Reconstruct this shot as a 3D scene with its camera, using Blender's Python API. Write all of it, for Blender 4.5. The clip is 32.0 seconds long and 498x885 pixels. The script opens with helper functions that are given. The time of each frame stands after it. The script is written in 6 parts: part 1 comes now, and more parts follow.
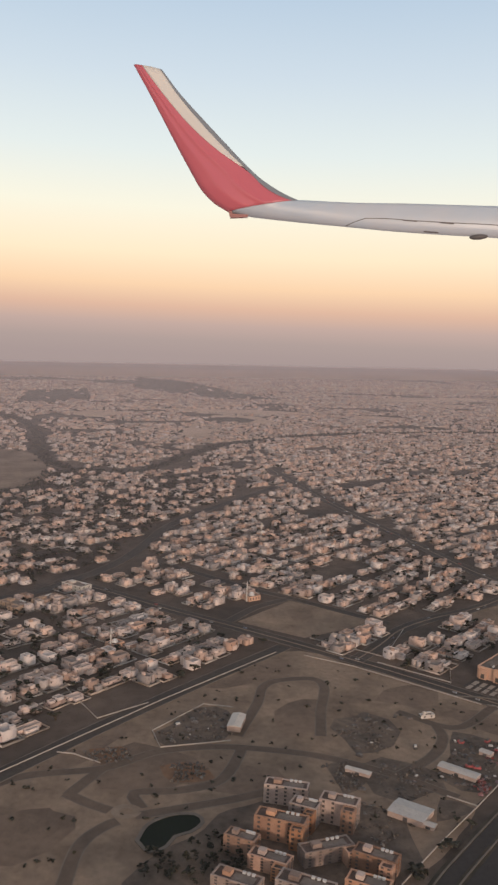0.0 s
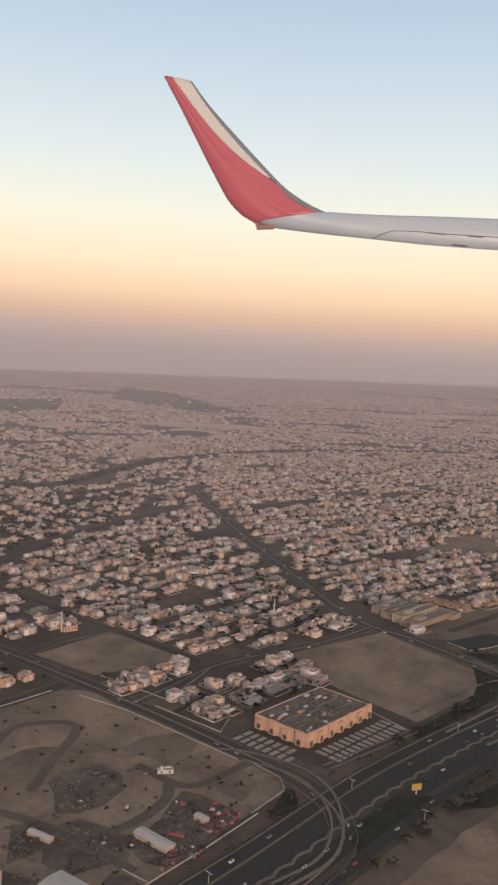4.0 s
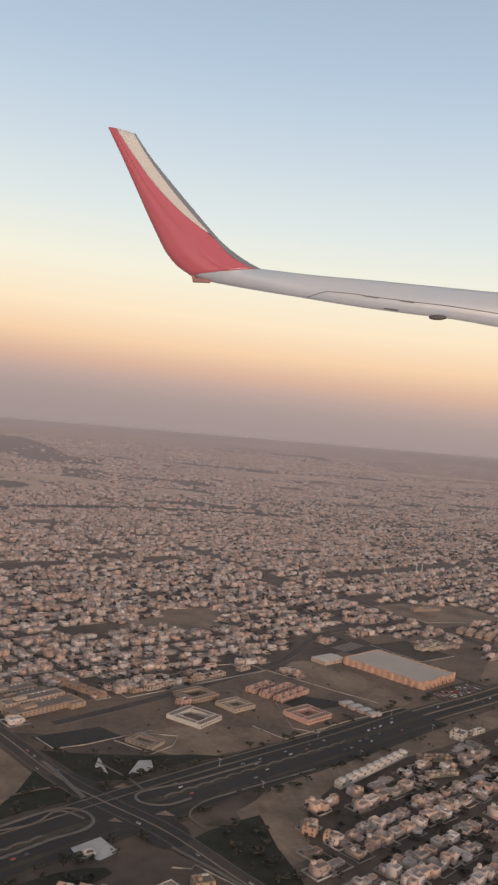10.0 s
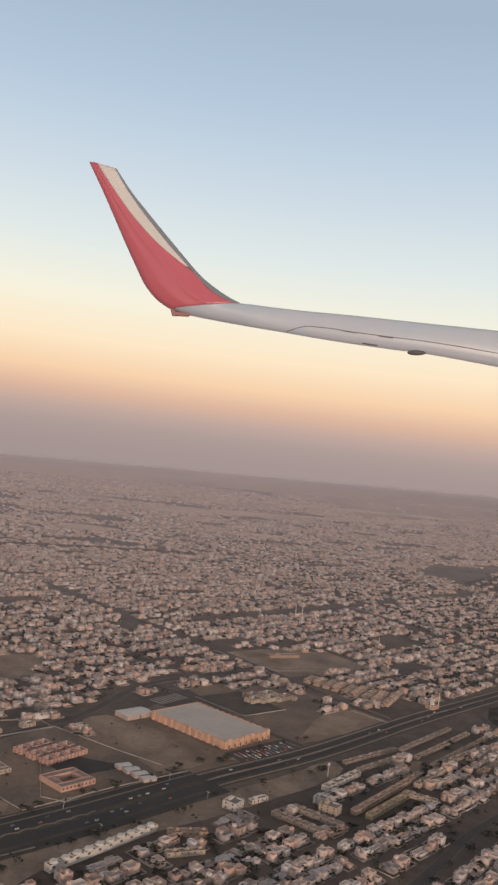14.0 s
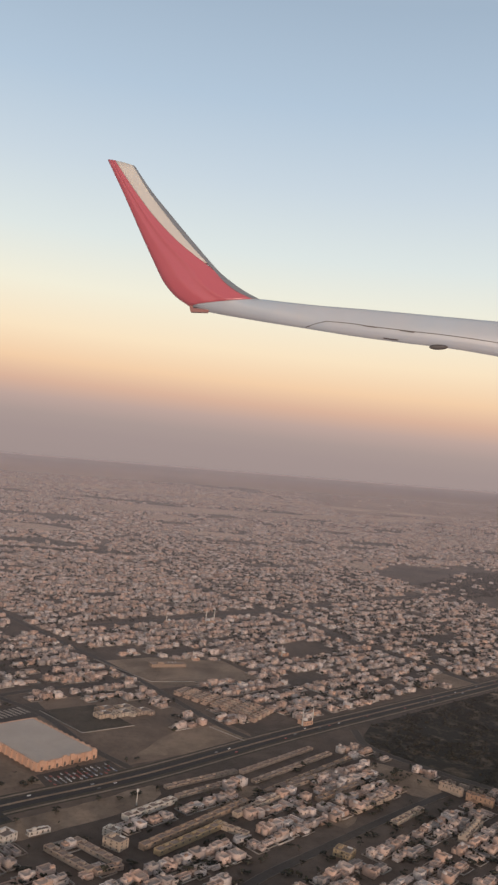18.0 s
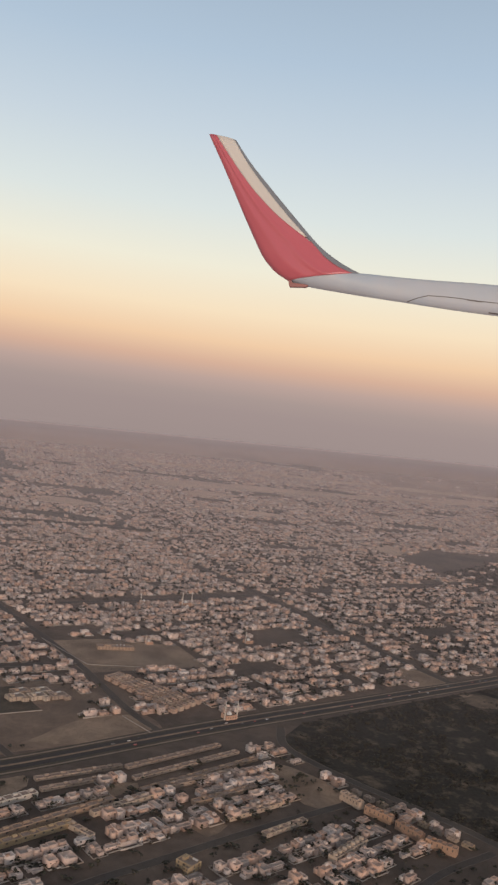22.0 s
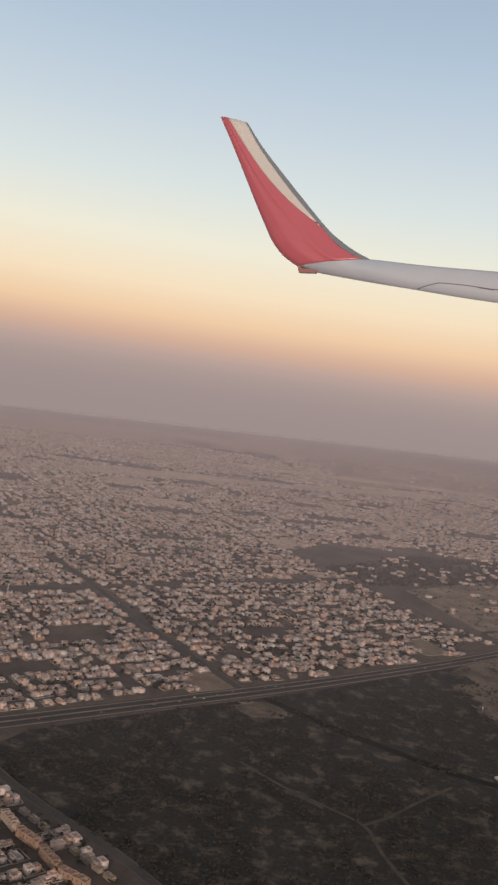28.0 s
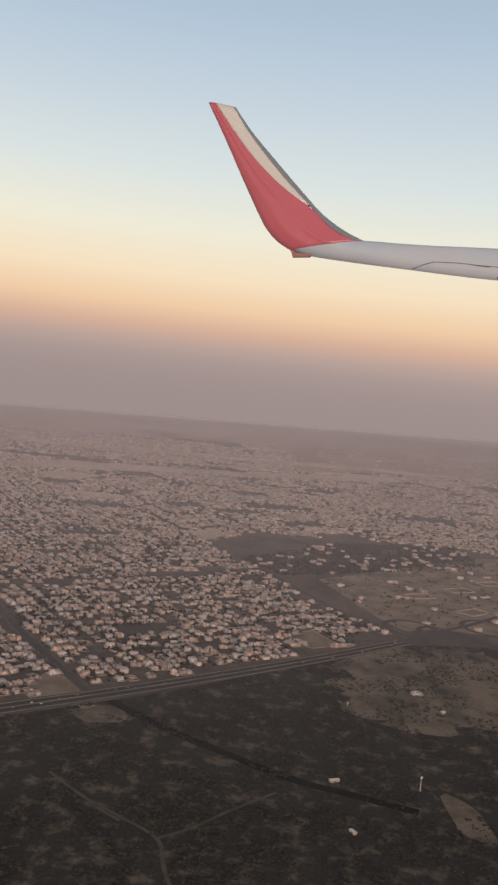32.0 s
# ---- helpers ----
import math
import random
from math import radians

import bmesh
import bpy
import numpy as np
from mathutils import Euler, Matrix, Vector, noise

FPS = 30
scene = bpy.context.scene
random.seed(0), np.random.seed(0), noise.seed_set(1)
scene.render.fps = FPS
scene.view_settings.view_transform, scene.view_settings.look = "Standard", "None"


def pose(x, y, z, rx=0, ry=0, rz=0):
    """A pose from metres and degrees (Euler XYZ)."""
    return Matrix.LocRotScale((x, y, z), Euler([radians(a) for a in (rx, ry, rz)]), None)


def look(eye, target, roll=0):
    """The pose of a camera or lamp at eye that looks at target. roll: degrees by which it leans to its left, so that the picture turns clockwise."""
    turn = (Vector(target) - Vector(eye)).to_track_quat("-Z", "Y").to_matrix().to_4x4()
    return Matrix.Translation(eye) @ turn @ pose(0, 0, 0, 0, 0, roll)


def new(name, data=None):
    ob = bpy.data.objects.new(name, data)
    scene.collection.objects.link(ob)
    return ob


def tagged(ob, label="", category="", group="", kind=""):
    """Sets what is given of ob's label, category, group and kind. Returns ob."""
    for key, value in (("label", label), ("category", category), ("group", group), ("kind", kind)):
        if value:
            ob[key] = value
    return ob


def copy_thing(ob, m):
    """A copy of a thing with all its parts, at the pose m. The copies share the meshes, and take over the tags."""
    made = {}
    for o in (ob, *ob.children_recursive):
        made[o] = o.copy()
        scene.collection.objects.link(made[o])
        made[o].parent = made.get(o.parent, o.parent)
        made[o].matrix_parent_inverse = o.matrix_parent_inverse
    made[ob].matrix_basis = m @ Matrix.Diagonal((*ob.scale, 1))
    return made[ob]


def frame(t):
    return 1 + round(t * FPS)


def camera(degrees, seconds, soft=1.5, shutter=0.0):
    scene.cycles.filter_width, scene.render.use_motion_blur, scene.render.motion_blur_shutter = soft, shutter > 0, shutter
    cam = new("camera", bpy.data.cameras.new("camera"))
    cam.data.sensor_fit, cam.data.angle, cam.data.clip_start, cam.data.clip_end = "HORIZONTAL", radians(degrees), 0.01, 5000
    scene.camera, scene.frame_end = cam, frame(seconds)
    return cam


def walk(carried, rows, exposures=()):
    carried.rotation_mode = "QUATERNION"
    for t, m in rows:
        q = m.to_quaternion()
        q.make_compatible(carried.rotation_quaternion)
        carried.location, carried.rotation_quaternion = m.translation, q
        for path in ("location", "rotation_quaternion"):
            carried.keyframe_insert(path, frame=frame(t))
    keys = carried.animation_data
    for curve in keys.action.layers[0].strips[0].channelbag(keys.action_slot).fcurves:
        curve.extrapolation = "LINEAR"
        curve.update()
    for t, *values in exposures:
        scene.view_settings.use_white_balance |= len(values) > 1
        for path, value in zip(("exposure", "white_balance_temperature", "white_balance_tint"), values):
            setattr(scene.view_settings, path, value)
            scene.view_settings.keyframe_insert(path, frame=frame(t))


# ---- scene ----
cam = camera(32.5, 32.0, soft=2.5)
# seconds, eye, turn about x, y and z in degrees
ROWS = [
    (0.0, 1.15, 4.61, 103.05, 81.328, -2.628, -6.775),
    (0.5, 10.53, 5.69, 103.96, 80.943, -2.053, -5.957),
    (1.0, 19.86, 6.88, 104.75, 80.099, -1.566, -4.749),
    (1.5, 29.20, 8.22, 105.45, 80.138, -1.945, -3.169),
    (2.0, 38.59, 9.65, 106.09, 79.824, -2.166, -1.785),
    (2.5, 48.03, 11.07, 106.66, 80.552, -2.536, -2.573),
    (3.0, 57.54, 12.49, 107.22, 81.596, -2.803, -3.808),
    (3.5, 67.07, 14.00, 107.83, 81.815, -2.998, -4.035),
    (4.0, 76.71, 15.57, 108.49, 81.902, -3.469, -4.198),
    (4.5, 86.52, 17.18, 109.19, 82.799, -4.535, -5.210),
    (6.5, 126.27, 23.83, 112.31, 83.229, -5.362, -6.560),
    (7.0, 136.12, 25.51, 113.12, 84.127, -5.935, -7.126),
    (7.5, 145.90, 27.24, 113.94, 84.656, -5.678, -7.430),
    (8.0, 155.70, 29.02, 114.77, 84.757, -5.507, -7.388),
    (8.5, 165.47, 30.85, 115.62, 85.000, -6.121, -7.597),
    (9.0, 175.25, 32.71, 116.48, 84.869, -6.761, -7.296),
    (9.5, 185.04, 34.60, 117.36, 85.114, -6.779, -7.148),
    (10.0, 194.82, 36.53, 118.23, 85.682, -6.488, -7.281),
    (10.5, 204.58, 38.53, 119.11, 86.257, -6.289, -7.385),
    (11.0, 214.34, 40.57, 119.99, 86.681, -6.321, -7.431),
    (11.5, 224.09, 42.66, 120.83, 86.947, -6.574, -7.406),
    (12.0, 233.92, 44.80, 121.69, 86.925, -6.713, -7.243),
    (12.5, 243.84, 47.02, 122.54, 87.084, -6.657, -7.163),
    (13.0, 253.77, 49.29, 123.37, 87.650, -6.550, -7.544),
    (13.5, 263.72, 51.60, 124.17, 88.026, -6.564, -8.024),
    (14.0, 273.67, 53.90, 124.95, 88.028, -6.929, -7.757),
    (14.5, 283.57, 56.19, 125.76, 87.697, -6.508, -7.407),
    (15.0, 293.45, 58.47, 126.60, 87.676, -6.140, -7.126),
    (15.5, 303.33, 60.76, 127.49, 87.713, -6.226, -7.086),
    (17.5, 342.64, 70.10, 131.14, 87.355, -6.425, -5.523),
    (18.0, 352.47, 72.46, 132.09, 87.552, -6.500, -5.443),
    (18.5, 362.28, 74.87, 133.08, 87.343, -6.904, -5.359),
    (19.0, 372.04, 77.24, 134.11, 86.968, -7.195, -4.878),
    (19.5, 381.76, 79.59, 135.18, 86.781, -7.126, -4.238),
    (20.0, 391.44, 81.92, 136.30, 85.961, -6.893, -2.910),
    (20.5, 401.04, 84.27, 137.47, 85.205, -6.868, -0.850),
    (21.0, 410.51, 86.64, 138.63, 84.847, -7.068, 1.129),
    (21.5, 419.82, 89.10, 139.76, 84.901, -7.118, 1.989),
    (22.0, 428.99, 91.63, 140.83, 85.058, -6.906, 2.113),
    (22.5, 438.24, 94.27, 141.86, 85.027, -6.812, 2.142),
    (23.0, 447.60, 96.98, 142.87, 84.833, -7.010, 2.436),
    (23.5, 457.01, 99.75, 143.88, 84.396, -7.333, 2.917),
    (24.0, 466.44, 102.56, 144.88, 84.126, -7.360, 3.108),
    (24.5, 475.86, 105.38, 145.89, 84.207, -7.176, 3.069),
    (26.5, 513.49, 116.81, 149.93, 83.786, -7.279, 4.002),
    (27.0, 522.87, 119.73, 150.92, 83.908, -7.131, 3.961),
    (27.5, 532.23, 122.79, 151.83, 84.415, -7.418, 3.678),
    (28.0, 541.61, 125.95, 152.74, 83.905, -7.691, 4.116),
    (28.5, 550.99, 129.15, 153.60, 81.871, -7.204, 5.751),
    (29.0, 560.32, 132.35, 154.42, 82.308, -6.863, 5.688),
    (29.5, 569.60, 135.60, 155.23, 83.487, -6.699, 4.489),
    (30.0, 578.86, 138.89, 156.10, 83.222, -6.434, 4.648),
    (30.5, 588.13, 142.15, 156.99, 83.126, -6.441, 4.865),
    (31.0, 597.47, 145.30, 157.87, 83.441, -6.513, 4.678),
    (31.5, 606.95, 148.38, 158.83, 83.269, -6.079, 4.684),
    (32.0, 616.62, 151.39, 159.88, 82.979, -5.602, 4.867),
]
walk(cam, [(row[0], pose(*row[1:])) for row in ROWS],
     [(0.0, 0.1), (4.5, 0.1), (9.0, 0.04), (12.0, -0.01), (15.0, 0.04), (19.0, -0.04), (32.0, -0.07)])


# ---- light: dusty evening sky and a low warm sun behind the viewer ----
def lin(r, g, b):
    """Linear colour from the 0 to 255 values of a colour chart."""
    return tuple((v / 255 / 12.92 if v / 255 <= 0.04045 else ((v / 255 + 0.055) / 1.055) ** 2.4) for v in (r, g, b)) + (1.0,)


SUN_ELEVATION, SUN_FROM = 7.0, (0.25, -1.0)
UP = (0.0021, 0.0530, 0.9986)  # the sloping plain leans a little against the sky

world = bpy.data.worlds.new("dusk_sky")
world.use_nodes = True
scene.world = world
wn, wl = world.node_tree.nodes, world.node_tree.links
wn.clear()
w_out = wn.new("ShaderNodeOutputWorld")
w_bg = wn.new("ShaderNodeBackground")
w_coord = wn.new("ShaderNodeTexCoord")
w_up = wn.new("ShaderNodeVectorMath")
w_up.operation, w_up.inputs[1].default_value = "DOT_PRODUCT", UP
w_map = wn.new("ShaderNodeMapRange")
w_map.inputs["From Min"].default_value, w_map.inputs["From Max"].default_value = -0.03, 0.97
w_ramp = wn.new("ShaderNodeValToRGB")
SKY = [(-0.03, 162, 146, 143), (0.0, 166, 149, 146), (0.018, 173, 155, 150), (0.036, 191, 166, 157), (0.055, 219, 180, 157),
       (0.08, 245, 208, 171), (0.115, 250, 228, 196), (0.165, 241, 236, 217), (0.225, 220, 227, 225), (0.30, 199, 211, 221),
       (0.38, 177, 195, 213), (0.47, 160, 178, 197), (0.97, 166, 154, 146)]
w_ramp.color_ramp.elements[0].color, w_ramp.color_ramp.elements[1].color = lin(*SKY[0][1:]), lin(*SKY[-1][1:])
for z, r, g, b in SKY[1:-1]:
    w_ramp.color_ramp.elements.new(z + 0.03).color = lin(r, g, b)
w_sky = wn.new("ShaderNodeTexSky")
w_sky.sky_type, w_sky.sun_disc = "NISHITA", False
w_sky.sun_elevation, w_sky.sun_rotation, w_sky.dust_density = radians(SUN_ELEVATION), radians(173), 6.0
w_mix = wn.new("ShaderNodeMix")
w_mix.data_type, w_mix.blend_type = "RGBA", "ADD"
w_mix.inputs[0].default_value = 0.02
wl.new(w_coord.outputs["Generated"], w_up.inputs[0])
wl.new(w_up.outputs["Value"], w_map.inputs["Value"])
wl.new(w_map.outputs["Result"], w_ramp.inputs[0])
wl.new(w_ramp.outputs[0], w_mix.inputs[6])
wl.new(w_sky.outputs[0], w_mix.inputs[7])
wl.new(w_mix.outputs[2], w_bg.inputs[0])
w_bg.inputs[1].default_value = 1.0
wl.new(w_bg.outputs[0], w_out.inputs[0])

sun = new("sun", bpy.data.lights.new("sun", "SUN"))
sun.data.energy, sun.data.angle, sun.data.color = 1.8, radians(4), (1.0, 0.77, 0.62)
sun.matrix_world = look((SUN_FROM[0] * 100, SUN_FROM[1] * 100, math.hypot(*SUN_FROM) * 100 * math.tan(radians(SUN_ELEVATION))), (0, 0, 0))


# ---- materials ----
def material(name, rgb, rough=0.85, vary=0.25, grain=2.0, stain=0.05, rgb2=None, island=False, per_object=False, bump=0.0, metal=0.0, low=0.38, high=0.64):
    """A procedural surface: rgb mottled at two scales (grain and stain, per metre), tinted towards rgb2 by large stains, pieces varied by island or object."""
    m = bpy.data.materials.new(name)
    m.use_nodes = True
    n, k = m.node_tree.nodes, m.node_tree.links
    b = n["Principled BSDF"]
    b.inputs["Roughness"].default_value, b.inputs["Metallic"].default_value = rough, metal
    b.inputs["Specular IOR Level"].default_value = 0.2 if rough >= 0.85 else 0.5
    geo = n.new("ShaderNodeNewGeometry")
    fine, big = n.new("ShaderNodeTexNoise"), n.new("ShaderNodeTexNoise")
    fine.inputs["Scale"].default_value, fine.inputs["Detail"].default_value = grain, 4
    big.inputs["Scale"].default_value, big.inputs["Detail"].default_value = stain, 6
    big.inputs["Roughness"].default_value = 0.62
    k.new(geo.outputs["Position"], fine.inputs["Vector"])
    k.new(geo.outputs["Position"], big.inputs["Vector"])
    ramp = n.new("ShaderNodeValToRGB")
    ramp.color_ramp.elements[0].position, ramp.color_ramp.elements[1].position = low, high
    ramp.color_ramp.elements[0].color = (*rgb, 1)
    ramp.color_ramp.elements[1].color = (*(rgb2 or [c * (1 - vary) for c in rgb]), 1)
    k.new(big.outputs["Fac"], ramp.inputs[0])
    hsv = n.new("ShaderNodeHueSaturation")
    k.new(ramp.outputs[0], hsv.inputs["Color"])
    add = n.new("ShaderNodeMath")
    add.operation, add.inputs[1].default_value, add.inputs[2].default_value = "MULTIPLY_ADD", vary * 2, 1 - vary
    k.new(fine.outputs["Fac"], add.inputs[0])
    last = add
    if island or per_object:
        src = geo.outputs["Random Per Island"] if island else n.new("ShaderNodeObjectInfo").outputs["Random"]
        var = n.new("ShaderNodeMath")
        var.operation, var.inputs[1].default_value, var.inputs[2].default_value = "MULTIPLY_ADD", 0.75, 0.63
        k.new(src, var.inputs[0])
        last = n.new("ShaderNodeMath")
        last.operation = "MULTIPLY"
        k.new(var.outputs[0], last.inputs[0])
        k.new(add.outputs[0], last.inputs[1])
        sat = n.new("ShaderNodeMath")
        sat.operation, sat.inputs[1].default_value = "WRAP", 0.0
        sat.operation = "FRACT"
        mul = n.new("ShaderNodeMath")
        mul.operation, mul.inputs[1].default_value = "MULTIPLY", 7.31
        k.new(src, mul.inputs[0])
        k.new(mul.outputs[0], sat.inputs[0])
        span = n.new("ShaderNodeMapRange")
        span.inputs["To Min"].default_value, span.inputs["To Max"].default_value = 0.45, 1.12
        k.new(sat.outputs[0], span.inputs["Value"])
        k.new(span.outputs[0], hsv.inputs["Saturation"])
    k.new(last.outputs[0], hsv.inputs["Value"])
    k.new(hsv.outputs[0], b.inputs["Base Color"])
    if bump:
        bp = n.new("ShaderNodeBump")
        bp.inputs["Strength"].default_value, bp.inputs["Distance"].default_value = bump, 0.2
        k.new(fine.outputs["Fac"], bp.inputs["Height"])
        k.new(bp.outputs[0], b.inputs["Normal"])
    return m


SAND = material("sand", (0.195, 0.137, 0.102), 0.95, 0.3, 0.5, 0.04, (0.125, 0.09, 0.07), bump=0.3)
LOT_SAND = material("lot_sand", (0.26, 0.185, 0.135), 0.95, 0.3, 0.6, 0.06, (0.15, 0.107, 0.08), bump=0.3)
CITY_SOIL = material("city_soil", (0.13, 0.094, 0.074), 0.95, 0.4, 0.25, 0.02, (0.066, 0.051, 0.043))
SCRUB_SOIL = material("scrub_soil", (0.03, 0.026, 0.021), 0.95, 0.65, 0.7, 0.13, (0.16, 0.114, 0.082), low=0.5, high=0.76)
CLEARING = material("clearing_soil", (0.17, 0.122, 0.088), 0.95, 0.35, 0.6, 0.05, (0.055, 0.044, 0.034), low=0.42, high=0.66)
SCRUB_TRACK = material("scrub_track", (0.1, 0.074, 0.055), 0.95, 0.35, 0.6, 0.15, (0.06, 0.047, 0.037))
BANK_SAND = material("bank_sand", (0.55, 0.40, 0.31), 0.95, 0.2, 0.1, 0.012, (0.4, 0.29, 0.22))
ASPHALT = material("asphalt", (0.042, 0.037, 0.036), 0.85, 0.2, 0.8, 0.05, (0.048, 0.041, 0.038))
STREET = material("street_asphalt", (0.062, 0.051, 0.046), 0.9, 0.2, 0.8, 0.05, (0.085, 0.068, 0.057))
STREET_KERB = material("street_kerb", (0.17, 0.138, 0.115), 0.9, 0.25, 1.2, 0.15)
DITCH = material("ditch_soil", (0.014, 0.012, 0.010), 0.95, 0.4, 0.5, 0.1)
PALE_SAND = material("pale_sand", (0.40, 0.285, 0.215), 0.95, 0.2, 0.1, 0.012, (0.29, 0.205, 0.155))
KERB = material("kerb_concrete", (0.16, 0.132, 0.112), 0.85, 0.2, 1.5, 0.2)
DIRT_ROAD = material("dirt_road", (0.135, 0.098, 0.076), 0.95, 0.25, 0.6, 0.1, (0.105, 0.078, 0.062))
TRACK = material("dirt_track", (0.245, 0.185, 0.143), 0.95, 0.25, 0.6, 0.1, (0.185, 0.135, 0.103))
VERGE = material("verge", (0.055, 0.047, 0.036), 0.95, 0.35, 0.5, 0.08, (0.085, 0.065, 0.05))
WALL = material("render_wall", (0.49, 0.345, 0.282), 0.85, 0.12, 0.8, 0.3, (0.42, 0.28, 0.22), island=True)
ROOF = material("flat_roof", (0.36, 0.262, 0.216), 0.9, 0.25, 0.9, 0.25, (0.25, 0.182, 0.152), island=True)
WHITE = material("white_paint", (0.52, 0.46, 0.41), 0.7, 0.1, 1.0, 0.3)
PANE = material("dark_pane", (0.085, 0.068, 0.06), 0.35, 0.2, 1.0, 0.3)
PLOT_WALL = material("plot_wall", (0.35, 0.275, 0.225), 0.9, 0.15, 1.0, 0.2, island=True)
LEAF = material("foliage", (0.042, 0.039, 0.028), 0.95, 0.3, 2.0, 0.2, (0.034, 0.033, 0.023), island=True)
THORN = material("thorn_scrub", (0.042, 0.037, 0.027), 0.95, 0.35, 2.0, 0.2, (0.046, 0.038, 0.026), island=True)
BARK = material("bark", (0.1, 0.075, 0.055), 0.95, 0.3, 4.0, 0.6)


# ---- mesh helpers ----
def mesh_of(name, verts, faces, mats, index=None, smooth=False):
    me = bpy.data.meshes.new(name)
    me.from_pydata([tuple(v) for v in verts], [], faces)
    for m in mats:
        me.materials.append(m)
    if index is not None:
        me.polygons.foreach_set("material_index", index)
    if smooth:
        me.polygons.foreach_set("use_smooth", [True] * len(faces))
    me.update()
    return me


def part(name, bm, mat, parent, label=""):
    """Links a bmesh as one mesh object under a thing or a part."""
    me = bpy.data.meshes.new(name)
    bm.to_mesh(me)
    bm.free()
    me.materials.append(mat)
    ob = new(name, me)
    ob.parent = parent
    if label:
        ob["label"] = label
    return ob


def box(bm, x0, y0, z0, x1, y1, z1, taper=0.0):
    """A box between two corners, its top drawn in by taper."""
    v = [bm.verts.new(p) for p in ((x0, y0, z0), (x1, y0, z0), (x1, y1, z0), (x0, y1, z0),
         (x0 + taper, y0 + taper, z1), (x1 - taper, y0 + taper, z1), (x1 - taper, y1 - taper, z1), (x0 + taper, y1 - taper, z1))]
    for f in ((3, 2, 1, 0), (4, 5, 6, 7), (0, 1, 5, 4), (1, 2, 6, 5), (2, 3, 7, 6), (3, 0, 4, 7)):
        bm.faces.new([v[i] for i in f])
    return bm


def boxes(*dims):
    bm = bmesh.new()
    for d in dims:
        box(bm, *d)
    return bm


def tube(bm, x, y, z0, z1, r0, r1, n=8):
    a = [bm.verts.new((x + r0 * math.cos(i * math.tau / n), y + r0 * math.sin(i * math.tau / n), z0)) for i in range(n)]
    b = [bm.verts.new((x + r1 * math.cos(i * math.tau / n), y + r1 * math.sin(i * math.tau / n), z1)) for i in range(n)]
    for i in range(n):
        bm.faces.new((a[i], a[(i + 1) % n], b[(i + 1) % n], b[i]))
    bm.faces.new(b)
    bm.faces.new(a[::-1])
    return bm


def dome(bm, x, y, z, r, h, n=10, k=4):
    rings = []
    for j in range(k):
        a = j / k * math.pi / 2
        rings.append([bm.verts.new((x + r * math.cos(a) * math.cos(i * math.tau / n), y + r * math.cos(a) * math.sin(i * math.tau / n), z + h * math.sin(a))) for i in range(n)])
    top = bm.verts.new((x, y, z + h))
    for p, q in zip(rings, rings[1:]):
        for i in range(n):
            bm.faces.new((p[i], p[(i + 1) % n], q[(i + 1) % n], q[i]))
    for i in range(n):
        bm.faces.new((rings[-1][i], rings[-1][(i + 1) % n], top))
    return bm


def empty(name, m, label, category, group=""):
    ob = new(name)
    ob.matrix_world = m
    return tagged(ob, label, category, group)


def smooth_line(points, step=4.0):
    """A Catmull-Rom line through the points, sampled every few metres."""
    p = [np.array(q, float) for q in points]
    p = [2 * p[0] - p[1]] + p + [2 * p[-1] - p[-2]]
    out = []
    for a, b, c, d in zip(p, p[1:], p[2:], p[3:]):
        n = max(2, int(np.linalg.norm(c - b) / step))
        for i in range(n):
            t = i / n
            out.append(0.5 * (2 * b + (c - a) * t + (2 * a - 5 * b + 4 * c - d) * t * t + (3 * b - a - 3 * c + d) * t ** 3))
    return np.array(out + [p[-2]])


def offset_line(line, off):
    d = np.gradient(line, axis=0)
    d /= np.linalg.norm(d, axis=1)[:, None] + 1e-9
    return line + off * np.c_[-d[:, 1], d[:, 0]]


def strip(name, line, w0, w1, z, mat, thick=0.0, parent=None):
    """A band along a line between two offsets, with a raised edge where it is thick."""
    a, b = offset_line(line, w0), offset_line(line, w1)
    n = len(line)
    if thick:
        v = [(x, y, z) for x, y in a] + [(x, y, z + thick) for x, y in a] + [(x, y, z + thick) for x, y in b] + [(x, y, z) for x, y in b]
        f = [(i + k * n, i + 1 + k * n, i + 1 + (k + 1) * n, i + (k + 1) * n) for k in range(3) for i in range(n - 1)]
    else:
        v = [(x, y, z) for x, y in a] + [(x, y, z) for x, y in b]
        f = [(i, i + 1, i + 1 + n, i + n) for i in range(n - 1)]
        if w1 < w0:
            f = [q[::-1] for q in f]
        f = [q[::-1] if w1 < w0 else q for q in f]
    ob = new(name, mesh_of(name, v, f, [mat]))
    ob.parent = parent
    return ob


def patch(name, points, z, mat, label, category="ground", smooth=True, ragged=1.2):
    """A flat area of ground with a softly rounded, uneven outline."""
    p = smooth_line(list(points) + [points[0]], 5.0)[:-1] if smooth else np.array(points, float)
    v = [(x + (ragged * noise.noise((x * 0.11, y * 0.11, 3.0)) if smooth else 0), y + (ragged * noise.noise((x * 0.11, y * 0.11, 9.0)) if smooth else 0), z) for x, y in p]
    bm = bmesh.new()
    f = bm.faces.new([bm.verts.new(q) for q in v])
    bmesh.ops.triangulate(bm, faces=[f])
    bm.normal_update()
    if sum(q.normal.z * q.calc_area() for q in bm.faces) < 0:
        bmesh.ops.reverse_faces(bm, faces=bm.faces[:])
    me = bpy.data.meshes.new(name)
    bm.to_mesh(me)
    bm.free()
    me.materials.append(mat)
    return tagged(new(name, me), label, category, kind="structure")


